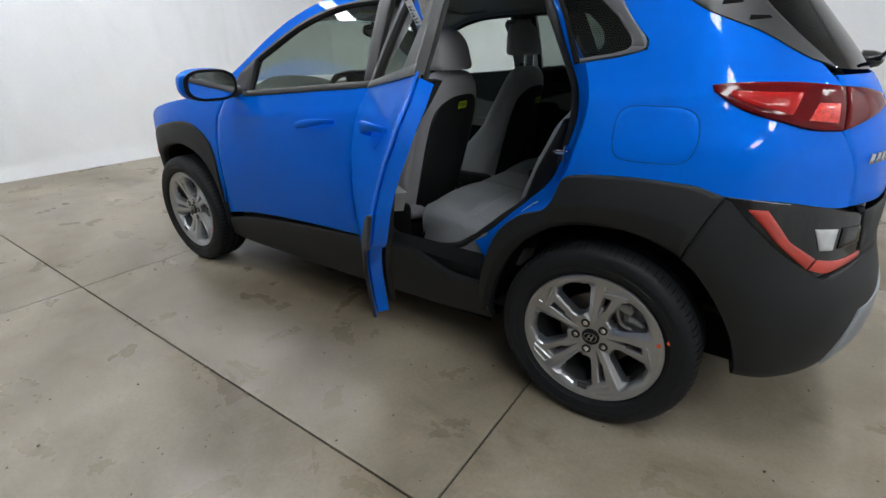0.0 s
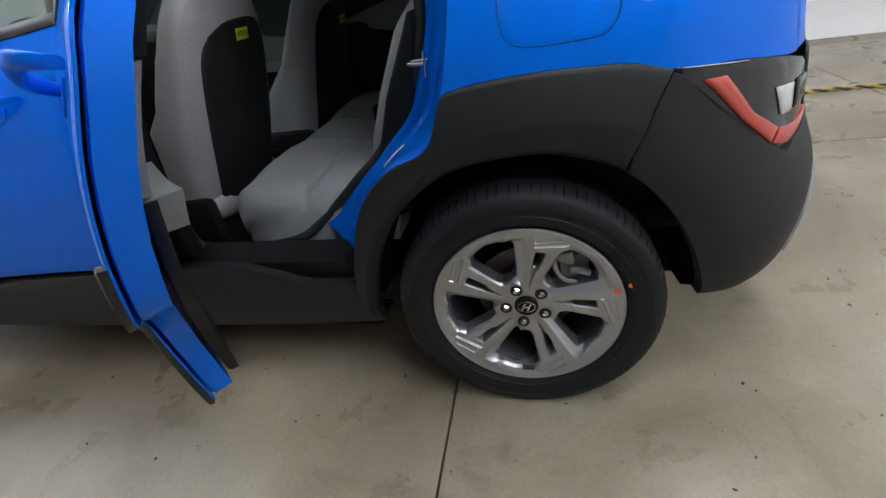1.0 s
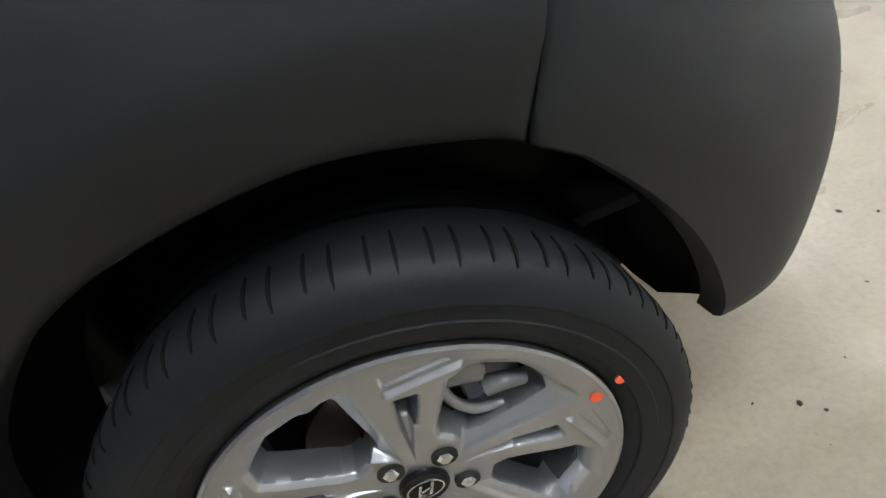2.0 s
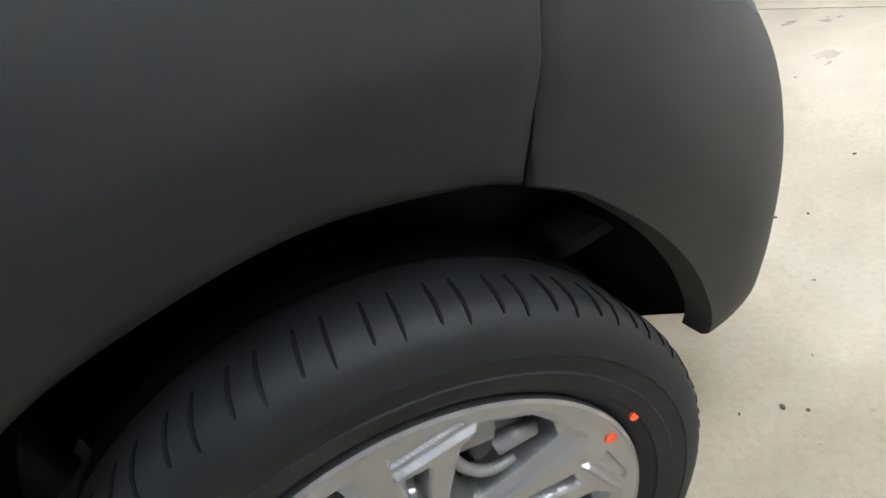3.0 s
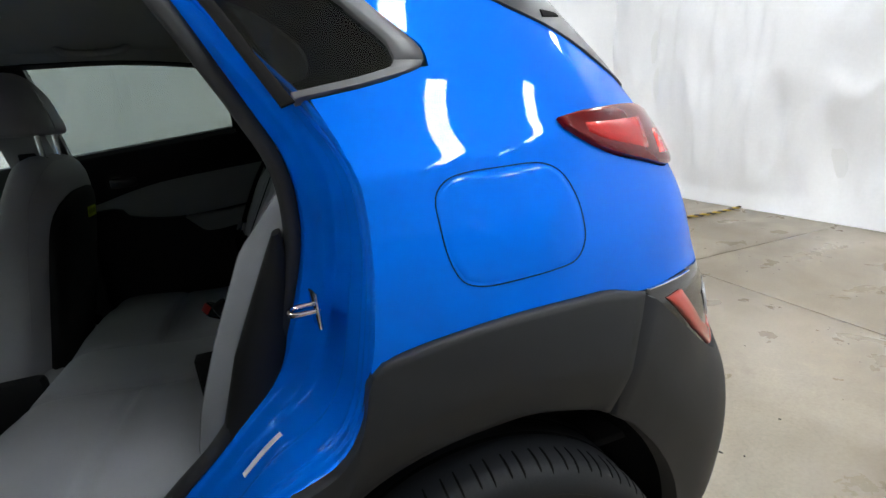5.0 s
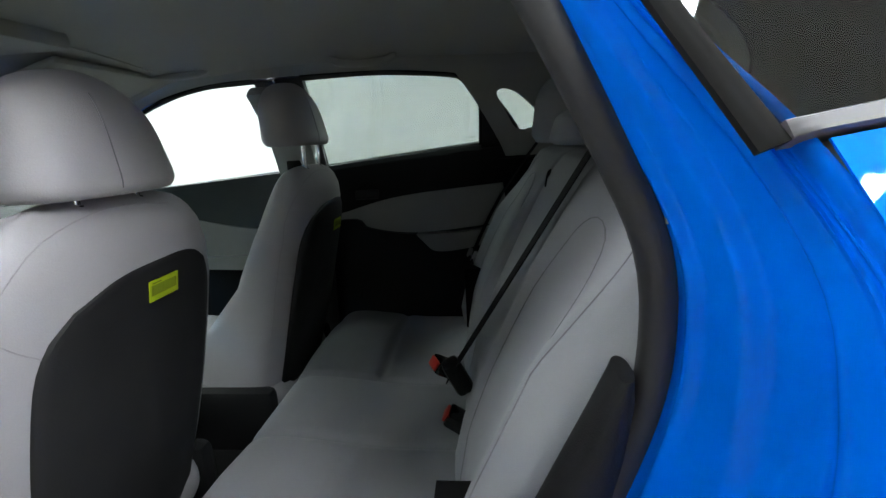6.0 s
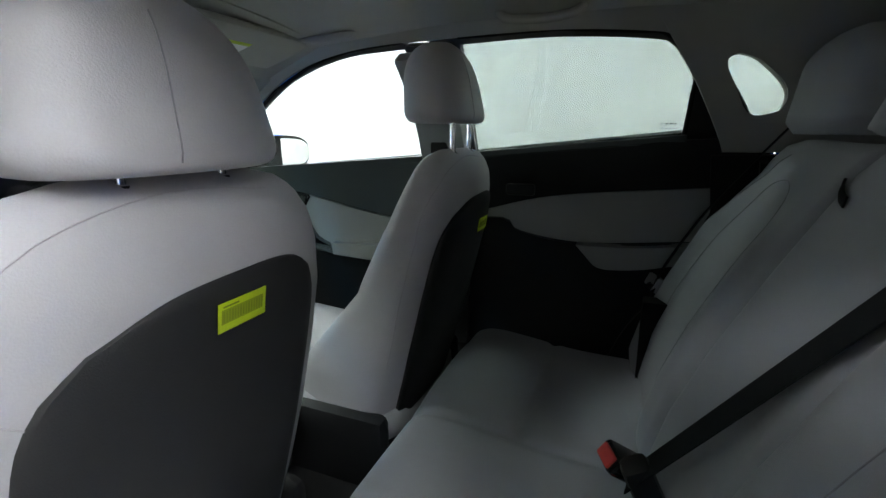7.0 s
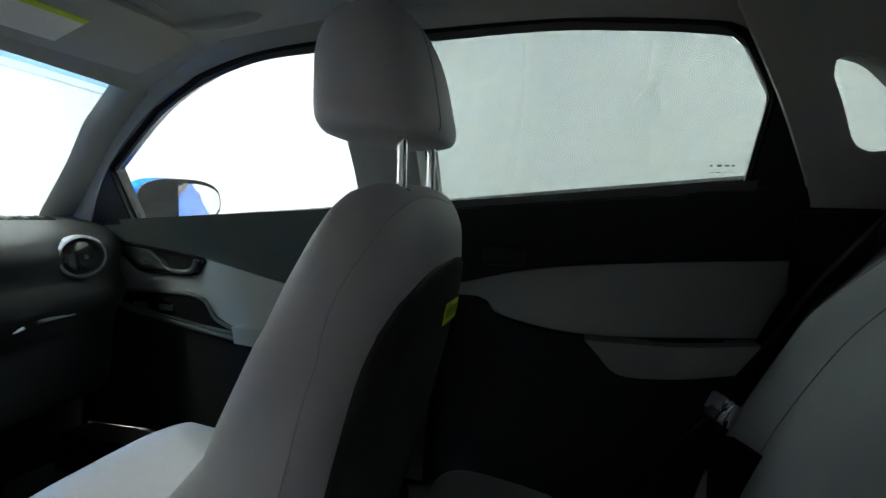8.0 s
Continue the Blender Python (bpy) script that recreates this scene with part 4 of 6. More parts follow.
# wheels
def poly_distance(px, py, poly):
    """Signed distance of points to a closed polygon: negative inside."""
    d2 = np.full(px.shape, 1e9)
    inside = np.zeros(px.shape, bool)
    for (ax, ay), (bx, by) in zip(poly, poly[1:] + poly[:1]):
        ex, ey = bx - ax, by - ay
        t = np.clip(((px - ax) * ex + (py - ay) * ey) / (ex * ex + ey * ey), 0, 1)
        d2 = np.minimum(d2, (px - ax - t * ex) ** 2 + (py - ay - t * ey) ** 2)
        hit = ((ay > py) != (by > py)) & (px < ex * (py - ay) / (ey if abs(ey) > 1e-9 else 1e-9) + ax)
        inside ^= hit
    return np.where(inside, -1, 1) * np.sqrt(d2)


def rim_face(parent, nr, nt):
    """The cast face of the wheel: five broad split spokes between five openings with chamfered edges."""
    rs = np.concatenate([np.linspace(.036, .208, int(nr * .86)), np.linspace(.2095, .2395, nr - int(nr * .86))])
    th = np.linspace(0, 2 * math.pi, nt, endpoint=False)
    R_, T_ = np.meshgrid(rs, th, indexing="ij")
    depth = np.interp(R_, [.036, .075, .12, .165, .20, .225, .2395], [.080, .0815, .0865, .0945, .0985, .1015, .1055])
    hole = np.zeros(R_.shape, bool)
    near = np.ones(R_.shape)

    def polar(*rd):
        return [(r * math.cos(radians(d)), r * math.sin(radians(d))) for r, d in rd]

    def ramp_(d, width):
        k = np.clip(-d / width, 0, 1)
        return k * k * (3 - 2 * k)

    window = polar((.094, -10), (.094, 11), (.105, 14.5), (.186, 17.0), (.200, 13), (.2065, 0), (.202, -13), (.190, -18), (.112, -13.5))
    facet = [(.0484, -.019), (.095, .0), (.150, -.005), (.200, -.030), (.206, -.070), (.196, -.100)]
    slot = polar((.120, 1.0), (.120, -5.5), (.173, -7.0), (.171, -.5))
    for i in range(5):
        a = radians(44 + 72 * i)
        u, v = R_ * np.cos(T_ - a), R_ * np.sin(T_ - a)
        ahead = np.cos(T_ - a) > 0
        d = np.where(ahead, poly_distance(u, v, window) - .005, 1)
        f = np.where(ahead, poly_distance(u, v, facet), 1)
        # a broad sloping facet on one flank, a narrow one on the other, a wide chamfer outside, then the steep wall of the opening
        fall = np.clip((u - .0484) * .481 + (v + .019) * .8765, 0, .045)
        depth -= ramp_(f, .009) * .66 * fall * np.clip((.221 - R_) / .022, 0, 1)
        depth -= .006 * np.clip(1 - d / .006, 0, 1) * np.clip(f / .006, .1, 1)
        depth -= .009 * np.clip(1 - d / .017, 0, 1) * np.clip((R_ - .196) / .010, 0, 1) * np.clip((.34 - np.abs(np.arctan2(v, u))) / .16, 0, 1)
        depth -= np.clip(-d / .004, 0, 1) * .034
        hole |= d < -.0041
        near = np.minimum(near, d)
        b = radians(80 + 72 * i)
        u, v = R_ * np.cos(T_ - b), R_ * np.sin(T_ - b)
        ahead = np.cos(T_ - b) > 0
        d = np.where(ahead, poly_distance(u, v, polar((.050, .2), (.050, 3), (.122, 2.4), (.122, -5))), 1)
        depth -= ramp_(d, .004) * np.interp(R_, [.05, .09, .122], [.003, .010, .020])
        d = np.where(ahead, poly_distance(u, v, slot) - .002, 1)
        depth -= .003 * np.clip(1 - d / .003, 0, 1)
        depth -= np.clip(-d / .004, 0, 1) * .034
        hole |= d < -.0041
        near = np.minimum(near, d)
        # raised facet that steps across the spoke, and the shallow pocket beyond it
        d = np.where(ahead, poly_distance(u, v, polar((.183, 3.5), (.194, 2.5), (.225, -19.5), (.214, -19.5))), 1)
        depth += .0065 * ramp_(d, .0045)
        d = np.where(ahead, poly_distance(u, v, polar((.200, 2), (.217, 2), (.230, -13), (.225, -16.5))), 1)
        depth -= .0035 * ramp_(d, .0018)
    idx = np.arange(nr * nt).reshape(nr, nt)
    right = np.roll(idx, -1, 1)
    open_ = hole & np.roll(hole, -1, 1)
    keep = ~(open_[:-1] & open_[1:])
    faces = np.stack([idx[:-1], right[:-1], right[1:], idx[1:]], -1)[keep]
    used = np.unique(faces)
    where = np.zeros(nr * nt, int)
    where[used] = np.arange(len(used))
    # draw the ragged inner rim of each opening onto its true outline
    gr = np.gradient(near, rs, axis=0)
    gt = (np.roll(near, -1, 1) - np.roll(near, 1, 1)) / (2 * (th[1] - th[0]) * R_)
    push = np.where(hole, -.0041 - near, 0)
    R2 = R_ + np.clip(gr, -1, 1) * push
    T2 = T_ + np.clip(gt, -1, 1) * push / R_
    verts = np.stack([R2 * np.cos(T2), -depth, R2 * np.sin(T2)], -1).reshape(-1, 3)[used]
    me = bpy.data.meshes.new("rim")
    me.from_pydata(verts.tolist(), [], where[faces].tolist())
    me.shade_smooth()
    me.set_sharp_from_angle(angle=radians(32))
    link("rim", me, ALLOY, parent, "silver alloy rim with five split spokes")


def wheel(x, k, fine):
    """A wheel with a five double-spoke alloy rim; k: 1 on the left side. Built about its hub, facing -y."""
    w = thing("wheel", "", "")
    w.parent = car
    w.location = (x, -.79 * k, .334)
    w.rotation_euler = (0, radians(0 if k > 0 else 25), 0 if k > 0 else math.pi)
    R, rim = .340, .2425
    prof = [(rim - .004, .085), (rim + .004, .099), (rim + .014, .107), (.262, .1095), (.2635, .1125), (.280, .1165), (.2815, .1150), (.298, .1165), (.2995, .1180), (.312, .1165), (.324, .111),
            (.333, .102), (.338, .090), (R, .074), (R, .0), (R, -.055), (.326, -.085),
            (.29, -.108), (rim, -.098), (rim - .012, -.09), (rim - .012, .07)]
    n = 72
    rings = [[np.array([r * math.cos(2 * math.pi * i / n), -d, r * math.sin(2 * math.pi * i / n)]) for i in range(n)] for r, d in prof]
    loft_part("tyre", rings + rings[:1], RUBBER, w, "black radial tyre", cap=False, angle=30)
    # black strips laid on the tread paint the shade of its grooves
    bm = bmesh.new()
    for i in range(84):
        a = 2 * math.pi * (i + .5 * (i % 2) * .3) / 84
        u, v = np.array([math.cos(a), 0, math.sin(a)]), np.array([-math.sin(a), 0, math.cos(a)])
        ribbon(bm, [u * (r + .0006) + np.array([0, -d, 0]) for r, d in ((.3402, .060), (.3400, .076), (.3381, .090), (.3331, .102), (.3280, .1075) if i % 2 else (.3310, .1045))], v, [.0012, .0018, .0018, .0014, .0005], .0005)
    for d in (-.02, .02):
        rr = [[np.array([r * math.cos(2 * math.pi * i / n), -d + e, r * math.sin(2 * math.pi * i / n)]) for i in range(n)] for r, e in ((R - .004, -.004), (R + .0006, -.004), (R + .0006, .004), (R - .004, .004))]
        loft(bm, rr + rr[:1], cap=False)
    part("tread_groove_shade", bm, BLACK, w)
    # barrel, seen through the openings; its colour is darkened for the shade inside
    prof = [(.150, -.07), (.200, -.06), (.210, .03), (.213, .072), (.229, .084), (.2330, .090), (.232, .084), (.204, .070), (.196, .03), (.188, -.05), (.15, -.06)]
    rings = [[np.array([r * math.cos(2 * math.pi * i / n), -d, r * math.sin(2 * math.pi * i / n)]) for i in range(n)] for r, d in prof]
    loft_part("barrel", rings + rings[:1], ALLOY_DARK, w, "inner barrel of the rim, darkened for shade", cap=False, angle=35)
    prof = [(.226, .080), (.2425, .094), (.2448, .099), (.2440, .1045), (.2405, .1065), (.2375, .1045), (.232, .088)]
    rings = [[np.array([r * math.cos(2 * math.pi * i / n), -d, r * math.sin(2 * math.pi * i / n)]) for i in range(n)] for r, d in prof]
    loft_part("rim_flange", rings, ALLOY, w, "silver rim flange", cap=False, angle=50)
    rim_face(w, *fine)
    disc_part("hub", (0, -.0800, 0), (0, -1, 0), .040, .05, ALLOY, w, n=40, bevel=.004)
    disc_part("centre_cap", (0, -.087, 0), (0, -1, 0), .031, .02, CAPBLACK, w, "black centre cap", n=32, bevel=.003)
    bm = bmesh.new()
    oval = [(.0225 * math.cos(q), -.0878, .0165 * math.sin(q)) for q in np.linspace(0, 2 * math.pi, 37)]
    tube(bm, oval, .0014, 6)
    for dx in (-.0075, .0075):
        add_box(bm, (-.0018, -.0890, -.0125), (.0018, -.087, .0125), 0, pose(dx, 0, 0, 0, 24, 0))
    add_box(bm, (-.008, -.0890, -.0018), (.008, -.087, .0018), 0, pose(0, 0, 0, 0, -14, 0))
    part("badge", bm, CHROME, w, "silver oval badge")
    for i in range(5):
        a = radians(44 + 72 * i)
        c = (.054 * math.cos(a), -.0835, .054 * math.sin(a))
        disc_part("nut_seat", c, (0, -1, 0), .0160, .01, SEATBACK, w, n=24)
        disc_part("lug_nut", (c[0], -.0885, c[2]), (0, -1, 0), .0098, .012, CHROME, w, "chrome lug nut", n=6, bevel=.003)
    disc_part("brake_disc", (0, -.012, 0), (0, -1, 0), .138, .02, STEEL, w, "bare steel brake disc", n=48, inner=.06)
    disc_part("backing", (0, .03, 0), (0, -1, 0), .19, .01, BLACK, w, n=40)
    bm = bmesh.new()
    add_box(bm, (.085, -.040, .040), (.160, -.004, .130), .014)
    loft(bm, [ring(c_, (.55, 0, .83), (0, 1, 0), h_, .014, 14, 3) for c_, h_ in (((.075, -.058, .150), .006), ((.085, -.060, .143), .018), ((.105, -.060, .140), .022), ((.118, -.058, .126), .012), ((.112, -.056, .112), .006))])
    tube(bm, spline([(.078, -.064, .150), (.072, -.068, .125), (.080, -.068, .095), (.098, -.066, .072), (.125, -.062, .062)], 20), .0065, 10)
    tube(bm, spline([(.115, -.062, .098), (.135, -.066, .100), (.158, -.062, .088)], 14), [.012 - .0002 * i for i in range(14)], 10)
    part("brake_caliper", bm, CASTING, w, "grey brake caliper")
    disc_part("paint_dot", (.2285 * math.cos(.26), -.1042, .2285 * math.sin(.26)), (0, -1, 0), .0075, .002, DOT, w, "red paint dot", n=14)
    disc_part("paint_dot", (.262 * math.cos(.325), -.1125, .262 * math.sin(.325)), (0, -1, 0), .0065, .003, DOT, w, "orange paint dot", n=14)
    bm = bmesh.new()
    add_box(bm, (-.019, -.1015, -.216), (.015, -.096, -.192), .003)
    part("weight_pocket", bm, ALLOY_DARK, w)
    return w


wheel(0.0, 1, (150, 960))
first_wheel = wheel(-2.6, 1, (64, 420))
first_wheel.rotation_euler = (0, radians(40), 0)
for x, k in ((0.0, -1), (-2.6, -1)):
    copy_thing(first_wheel, pose(x, -.79 * k, .334, 0, 40, 0 if k > 0 else 180))


# wheel housings and underbody
FRONT_IN = [(-2.99, .40), (-2.975, .58), (-2.91, .675), (-2.66, .748), (-2.50, .745), (-2.36, .69), (-2.27, .56), (-2.25, .40), (-2.27, .25)]


def liner(edge, cx, k):
    """The dark arch lining, which runs inwards from the lip of the cladding."""
    e = spline(edge, 40)
    g = np.zeros((40, 9, 3))
    for i, (s, z) in enumerate(e):
        p = side(s, z) - out(s, z) * .022
        c = np.array([cx, p[1], .334])
        d = (p - c) / np.linalg.norm(p - c)
        for j, (yy, rr) in enumerate(((0, .004), (.008, .018), (.03, .024), (.07, .02), (.12, .012), (.18, .004), (.24, .002), (.29, 0), (.34, 0))):
            turn = -.16 * (i / 39) ** 4 * min(1, max(0, yy - .02) / .10)
            q = p + d * rr - c
            q = c + np.array([q[0] * math.cos(turn) - q[2] * math.sin(turn), q[1], q[0] * math.sin(turn) + q[2] * math.cos(turn)])
            g[i, j] = (q[0], k * (q[1] + yy), q[2])
    sheet("wheel_liner", g, BLACK, car, "black wheel-arch liner")
    bm = bmesh.new()
    add_box(bm, (cx - .43, min(k * -.53, k * -.50), .2), (cx + .46, max(k * -.55, k * -.50), .80))
    part("wheel_liner", bm, BLACK, car)


for k in (1, -1):
    liner(ARCH_IN, 0.0, k)
    liner(FRONT_IN, -2.6, k)
box_part("floor_pan", (-3.1, -.50, .2), (.60, .50, .235), BLACK, car, "black underbody", bevel=.01)
for y in (-.80, .50):
    box_part("floor_pan", (-2.17, y, .2), (-.44, y + .30, .235), BLACK, car, bevel=.01)
tube_part("exhaust", [(.62, .35, .28), (.2, .35, .26), (-.6, .2, .24)], .045, ALLOY_DARK, car, n=14)

# price sheet inside the rear door window
c0 = side(-.50, 1.33) + np.array([0, .022, 0])
st = box_part("window_sticker", (-.045, -.001, -.075), (.045, .001, .075), PAPER, rear_door[1], "white printed window sticker", .0003, pose(*c0, 27, 0, 0))
m = pose(*c0, 27, 0, 0)
for i in range(9):
    box_part("printed_bar", (-.036, -.0014, .055 - i * .009), (.000, -.0010, .060 - i * .009 + .002 * (i % 2)), INK, rear_door[1], "black printed bar", 0, m)
    box_part("printed_line", (.006, -.0014, .055 - i * .011), (.006 + .028 * (.6 + .4 * math.sin(i * 2.3)), -.0010, .058 - i * .011), INK, rear_door[1], "black printed line", 0, m)
box_part("red_strip", (-.045, -.0014, -.075), (.045, -.0010, -.066), PINK, rear_door[1], "red strip", .0001, m)
# rear wiper and badge shapes
wip = thing("rear_wiper", "", "")
wip.parent = car
w0 = side(1.35, 1.215)
loft_part("cap", [ring((w0[0] + d, 0, w0[2] + .01), (0, 1, 0), (0, 0, 1), r, r * .8, 20, 2.2) for d, r in ((-.01, .04), (.02, .038), (.045, .028), (.055, .012))], GLOSSBLACK, wip)
tube_part("arm", [(w0[0] + .04, 0, w0[2] + .01), (w0[0] + .04, -.15, w0[2] + .035), (w0[0] + .025, -.33, w0[2] + .05)], [.011, .009, .006], GLOSSBLACK, wip)
for i in range(4):
    p_ = side(.735 + .034 * i, .985)
    n_ = out(.735 + .034 * i, .985)
    bm = bmesh.new()
    add_box(bm, (-.011, -.003, -.014), (.011, .003, .014), .002, Matrix.Translation(Vector(p_ + n_ * .003)) @ Vector((n_[0], n_[1], 0)).to_track_quat("Y", "Z").to_matrix().to_4x4())
    part("badge_shape", bm, CHROME, car, "small chrome badge shape")

# ---- door opening of the rear left door ----
OPEN_OUT = [(-.462, .405), (-.42, .562), (-.376, .659), (-.30, .733), (-.213, .77), (-.175, .82), (-.156, .882), (-.13, 1.0), (-.123, 1.07), (-.13, 1.14), (-.175, 1.225),
            (-.235, 1.30), (-.29, 1.375), (-.345, 1.445)]
OPEN_IN = [(-.62, -.66, .50), (-.55, -.65, .557), (-.47, -.65, .63), (-.40, -.65, .69), (-.34, -.65, .76), (-.30, -.65, .81), (-.265, -.65, .88), (-.225, -.65, 1.0),
           (-.216, -.65, 1.08), (-.225, -.65, 1.15), (-.255, -.645, 1.22), (-.295, -.64, 1.30), (-.335, -.63, 1.375), (-.385, -.61, 1.45)]


def jamb():
    o = spline([side(s + .010, z) - out(s + .010, z) * 0.0045 for s, z in OPEN_OUT], 60)
    i = spline(OPEN_IN, 60)
    n = 86
    g = np.zeros((60, n, 3))
    for a in range(60):
        for b in range(n):
            run = i[a] - o[a]
            along = np.array([run[0], 0, run[2]])
            along = along / max(np.linalg.norm(along), 1e-6) * .011
            start = o[a] + along + np.array([0, .011, 0])
            if b < 6:
                w_ = b / 5 * math.pi / 2
                g[a, b] = o[a] + along * math.sin(w_) + np.array([0, .011 * (1 - math.cos(w_)), 0])
                continue
            t = (b - 5) / (n - 6)
            ty = 1 - (1 - t) ** 1.45
            tx = t ** 1.28
            p = start + (i[a] - start) * np.array([tx, ty, 0.5 * (tx + ty)])
            step = 1 / (1 + math.exp(-(t - .30) / .012)) - 1 / (1 + math.exp(-(t - .56) / .012))
            bead = math.exp(-((t - .80) / .035) ** 2)
            folds = math.exp(-((t - .045) / .013) ** 2) + math.exp(-((t - .105) / .013) ** 2)
            g[a, b] = p + np.array([.011 * step - .006 * bead - .0028 * folds, -.0022 * folds, 0])
    sheet("door_jamb", g, PAINT, car, "blue painted door jamb")
    return g


JAMB_GRID = jamb()
LOOP = OPEN_IN + [(-.50, -.595, 1.485), (-.7, -.59, 1.495), (-.9, -.59, 1.49), (-1.0, -.60, 1.46), (-1.03, -.66, 1.2), (-1.05, -.70, 1.0), (-1.06, -.72, .75), (-1.05, -.72, .5),
                  (-1.0, -.70, .44), (-.85, -.69, .43), (-.70, -.67, .45)]
bm = bmesh.new()
p = spline(LOOP, 150, closed=True)
tube(bm, np.vstack([p, p[:1]]), 0.015, 10)
part("door_seal", bm, SEAL, car, "black rubber door seal")
striker = thing("door_striker", "", "")
striker.parent = car
box_part("plate", (-.003, -.019, -.029), (.003, .019, .029), CHROME, striker, "zinc plated plate", .0028, pose(-.206, -.742, .936, 0, 0, 10))
tube_part("loop", spline([(-.200, -.730, .940), (-.232, -.733, .940), (-.242, -.738, .939), (-.242, -.748, .937), (-.232, -.753, .936), (-.200, -.752, .936)], 22), .0045, CHROME, striker, "plated striker loop")
rows_ = [a_ for a_ in range(60) if .690 < JAMB_GRID[a_, 41][2] < .758]
strip = [JAMB_GRID[a_, 41] + np.array([-.003, -.0035, 0]) for a_ in rows_]
ribbon_part("jamb_sticker", strip, JAMB_GRID[rows_[0], 49] - JAMB_GRID[rows_[0], 33], .0055, .0008, PAPER, car, "small white jamb sticker")
# inner sill and pillar of the opening
panel("lower_pillar_trim", [(-1.16, .46), (-.99, .46)], [(-.99, .46), (-.985, .9), (-.966, 1.13)], [(-1.113, 1.13), (-.966, 1.13)], [(-1.16, .46), (-1.15, .9), (-1.113, 1.13)],
      TRIMBLACK, car, "black lower centre pillar trim", nu=10, nv=14, gap=0, lift=-0.055, thick=0.05)
panel("pillar_trim", [(-1.113, 1.132), (-.966, 1.132)], [(-.966, 1.132), (-.965, 1.3), (-.975, 1.47)], [(-1.13, 1.47), (-.975, 1.47)], [(-1.113, 1.132), (-1.11, 1.3), (-1.13, 1.47)],
      TRIMGREY, car, "grey centre pillar trim", nu=10, nv=20, gap=0, lift=-0.055, thick=0.05)
panel("inner_sill", [(-2.15, .27), (-.45, .27)], [(-.45, .27), (-.50, .44)], [(-2.15, .40), (-1.1, .44), (-.50, .44)], [(-2.15, .27), (-2.15, .40)], TRIMBLACK, car, nu=24, nv=6, gap=0, lift=-0.05, thick=0.11)
for k in (1, -1):
    box_part("pillar_belt_guide", (-.028, -.012, -.05), (.028, .012, .05), TRIMBLACK, car, "black belt guide", .006, pose(-1.045, k * -.655, 1.19, 0, 0, 0))
    bm = bmesh.new()
    ribbon(bm, [(-1.05, k * -.665, 1.16), (-1.05, k * -.715, .9), (-1.06, k * -.735, .55)], (1, 0, 0), .023, .001)
    part("seat_belt", bm, BELT, car, "black seat belt webbing")

# ---- lining and trim ----
shell("roof_lining", roof_grid(.030, .045), roof_grid(.036, .045), LINING, car, "grey cloth roof lining")
panel("rail_trim", [(-2.08, 1.055), (-1.88, 1.232), (-1.65, 1.362), (-1.48, 1.424), (-1.30, 1.456), (-1.1, 1.466), (-.7, 1.467), (-.45, 1.447), (-.40, 1.43)],
      [(-.40, 1.43), (-.30, 1.50)],
      [(-2.20, 1.075), (-1.97, 1.229), (-1.825, 1.334), (-1.648, 1.430), (-1.40, 1.505), (-1.0, 1.53), (-.5, 1.53), (-.30, 1.50)], [(-2.08, 1.055), (-2.20, 1.075)], LINING, car,
      "grey roof rail trim", nu=60, nv=10, gap=0, lift=-0.034, thick=0.012, level=True)
shell("header_trim", screen_grid(-.030, .675, 1.03, .03), screen_grid(-.034, .675, 1.03, .03), LINING, car, "grey header trim above the windscreen")
for k in (1, -1):
    rows = screen_grid(0, 0.02, .70, .035)
    g = np.zeros((20, 5, 3))
    for i in range(20):
        w = abs(rows[i, 0, 1])
        x0_, z0_ = rows[i, 0, 0], rows[i, 0, 2]
        for j, (f, d) in enumerate(((.925, -.006), (.94, -.022), (.965, -.034), (1.0, -.040), (1.03, -.040))):
            kk = 1 - min(f, 1) ** 2
            g[i, j] = (x0_ - 0.10 * kk, k * -w * f, z0_ + 0.045 * kk + d)
    sheet("pillar_trim", g, LINING, car, "grey windscreen pillar trim")
QC_B = [(-.222, 1.261), (-.198, 1.254), (-.158, 1.264)]
QC_R = [(-.158, 1.264), (-.150, 1.29), (-.165, 1.325), (-.22, 1.372)]
QC_T = [(-.286, 1.379), (-.272, 1.387), (-.255, 1.386), (-.22, 1.372)]
QC_L = [(-.222, 1.261), (-.232, 1.270), (-.258, 1.318), (-.287, 1.366), (-.286, 1.379)]
for k, e, lift, move in ((-1, [(-.285, 1.195), (-.360, 1.33), (-.448, 1.46)], -.070, -.017), (1, [(-.24, 1.195), (-.285, 1.30), (-.39, 1.46)], -.112, 0.0)):
    kw = dict(nu=16, nv=10, gap=0, lift=lift, thick=0.012, soft=0.004, only=k, level=True)
    qb, qr, qt, ql = ([(a_ + move, b_) for a_, b_ in c] for c in (QC_B, QC_R, QC_T, QC_L))
    panel("rear_pillar_trim", [(e[0][0] + .01, 1.165), (.30, 1.165)], [(.30, 1.165), qb[2]], qb, [(e[0][0] + .01, 1.165), qb[0]], LINING, car, "grey rear pillar trim", **kw)
    panel("rear_pillar_trim", qr, [qr[3], (-.10, 1.50)], [(.30, 1.165), (.25, 1.35), (.10, 1.46), (-.10, 1.50)], [qr[0], (.30, 1.165)], LINING, car, **kw)
    panel("rear_pillar_trim", qt, [qt[-1], (-.10, 1.50)], [e[2], (-.10, 1.50)], [qt[0], e[2]], LINING, car, **kw)
    panel("rear_pillar_trim", [(e[0][0] + .01, 1.165), ql[0]], ql, [e[2], ql[-1]], [(e[0][0] + .01, 1.165)] + e, LINING, car, **kw)
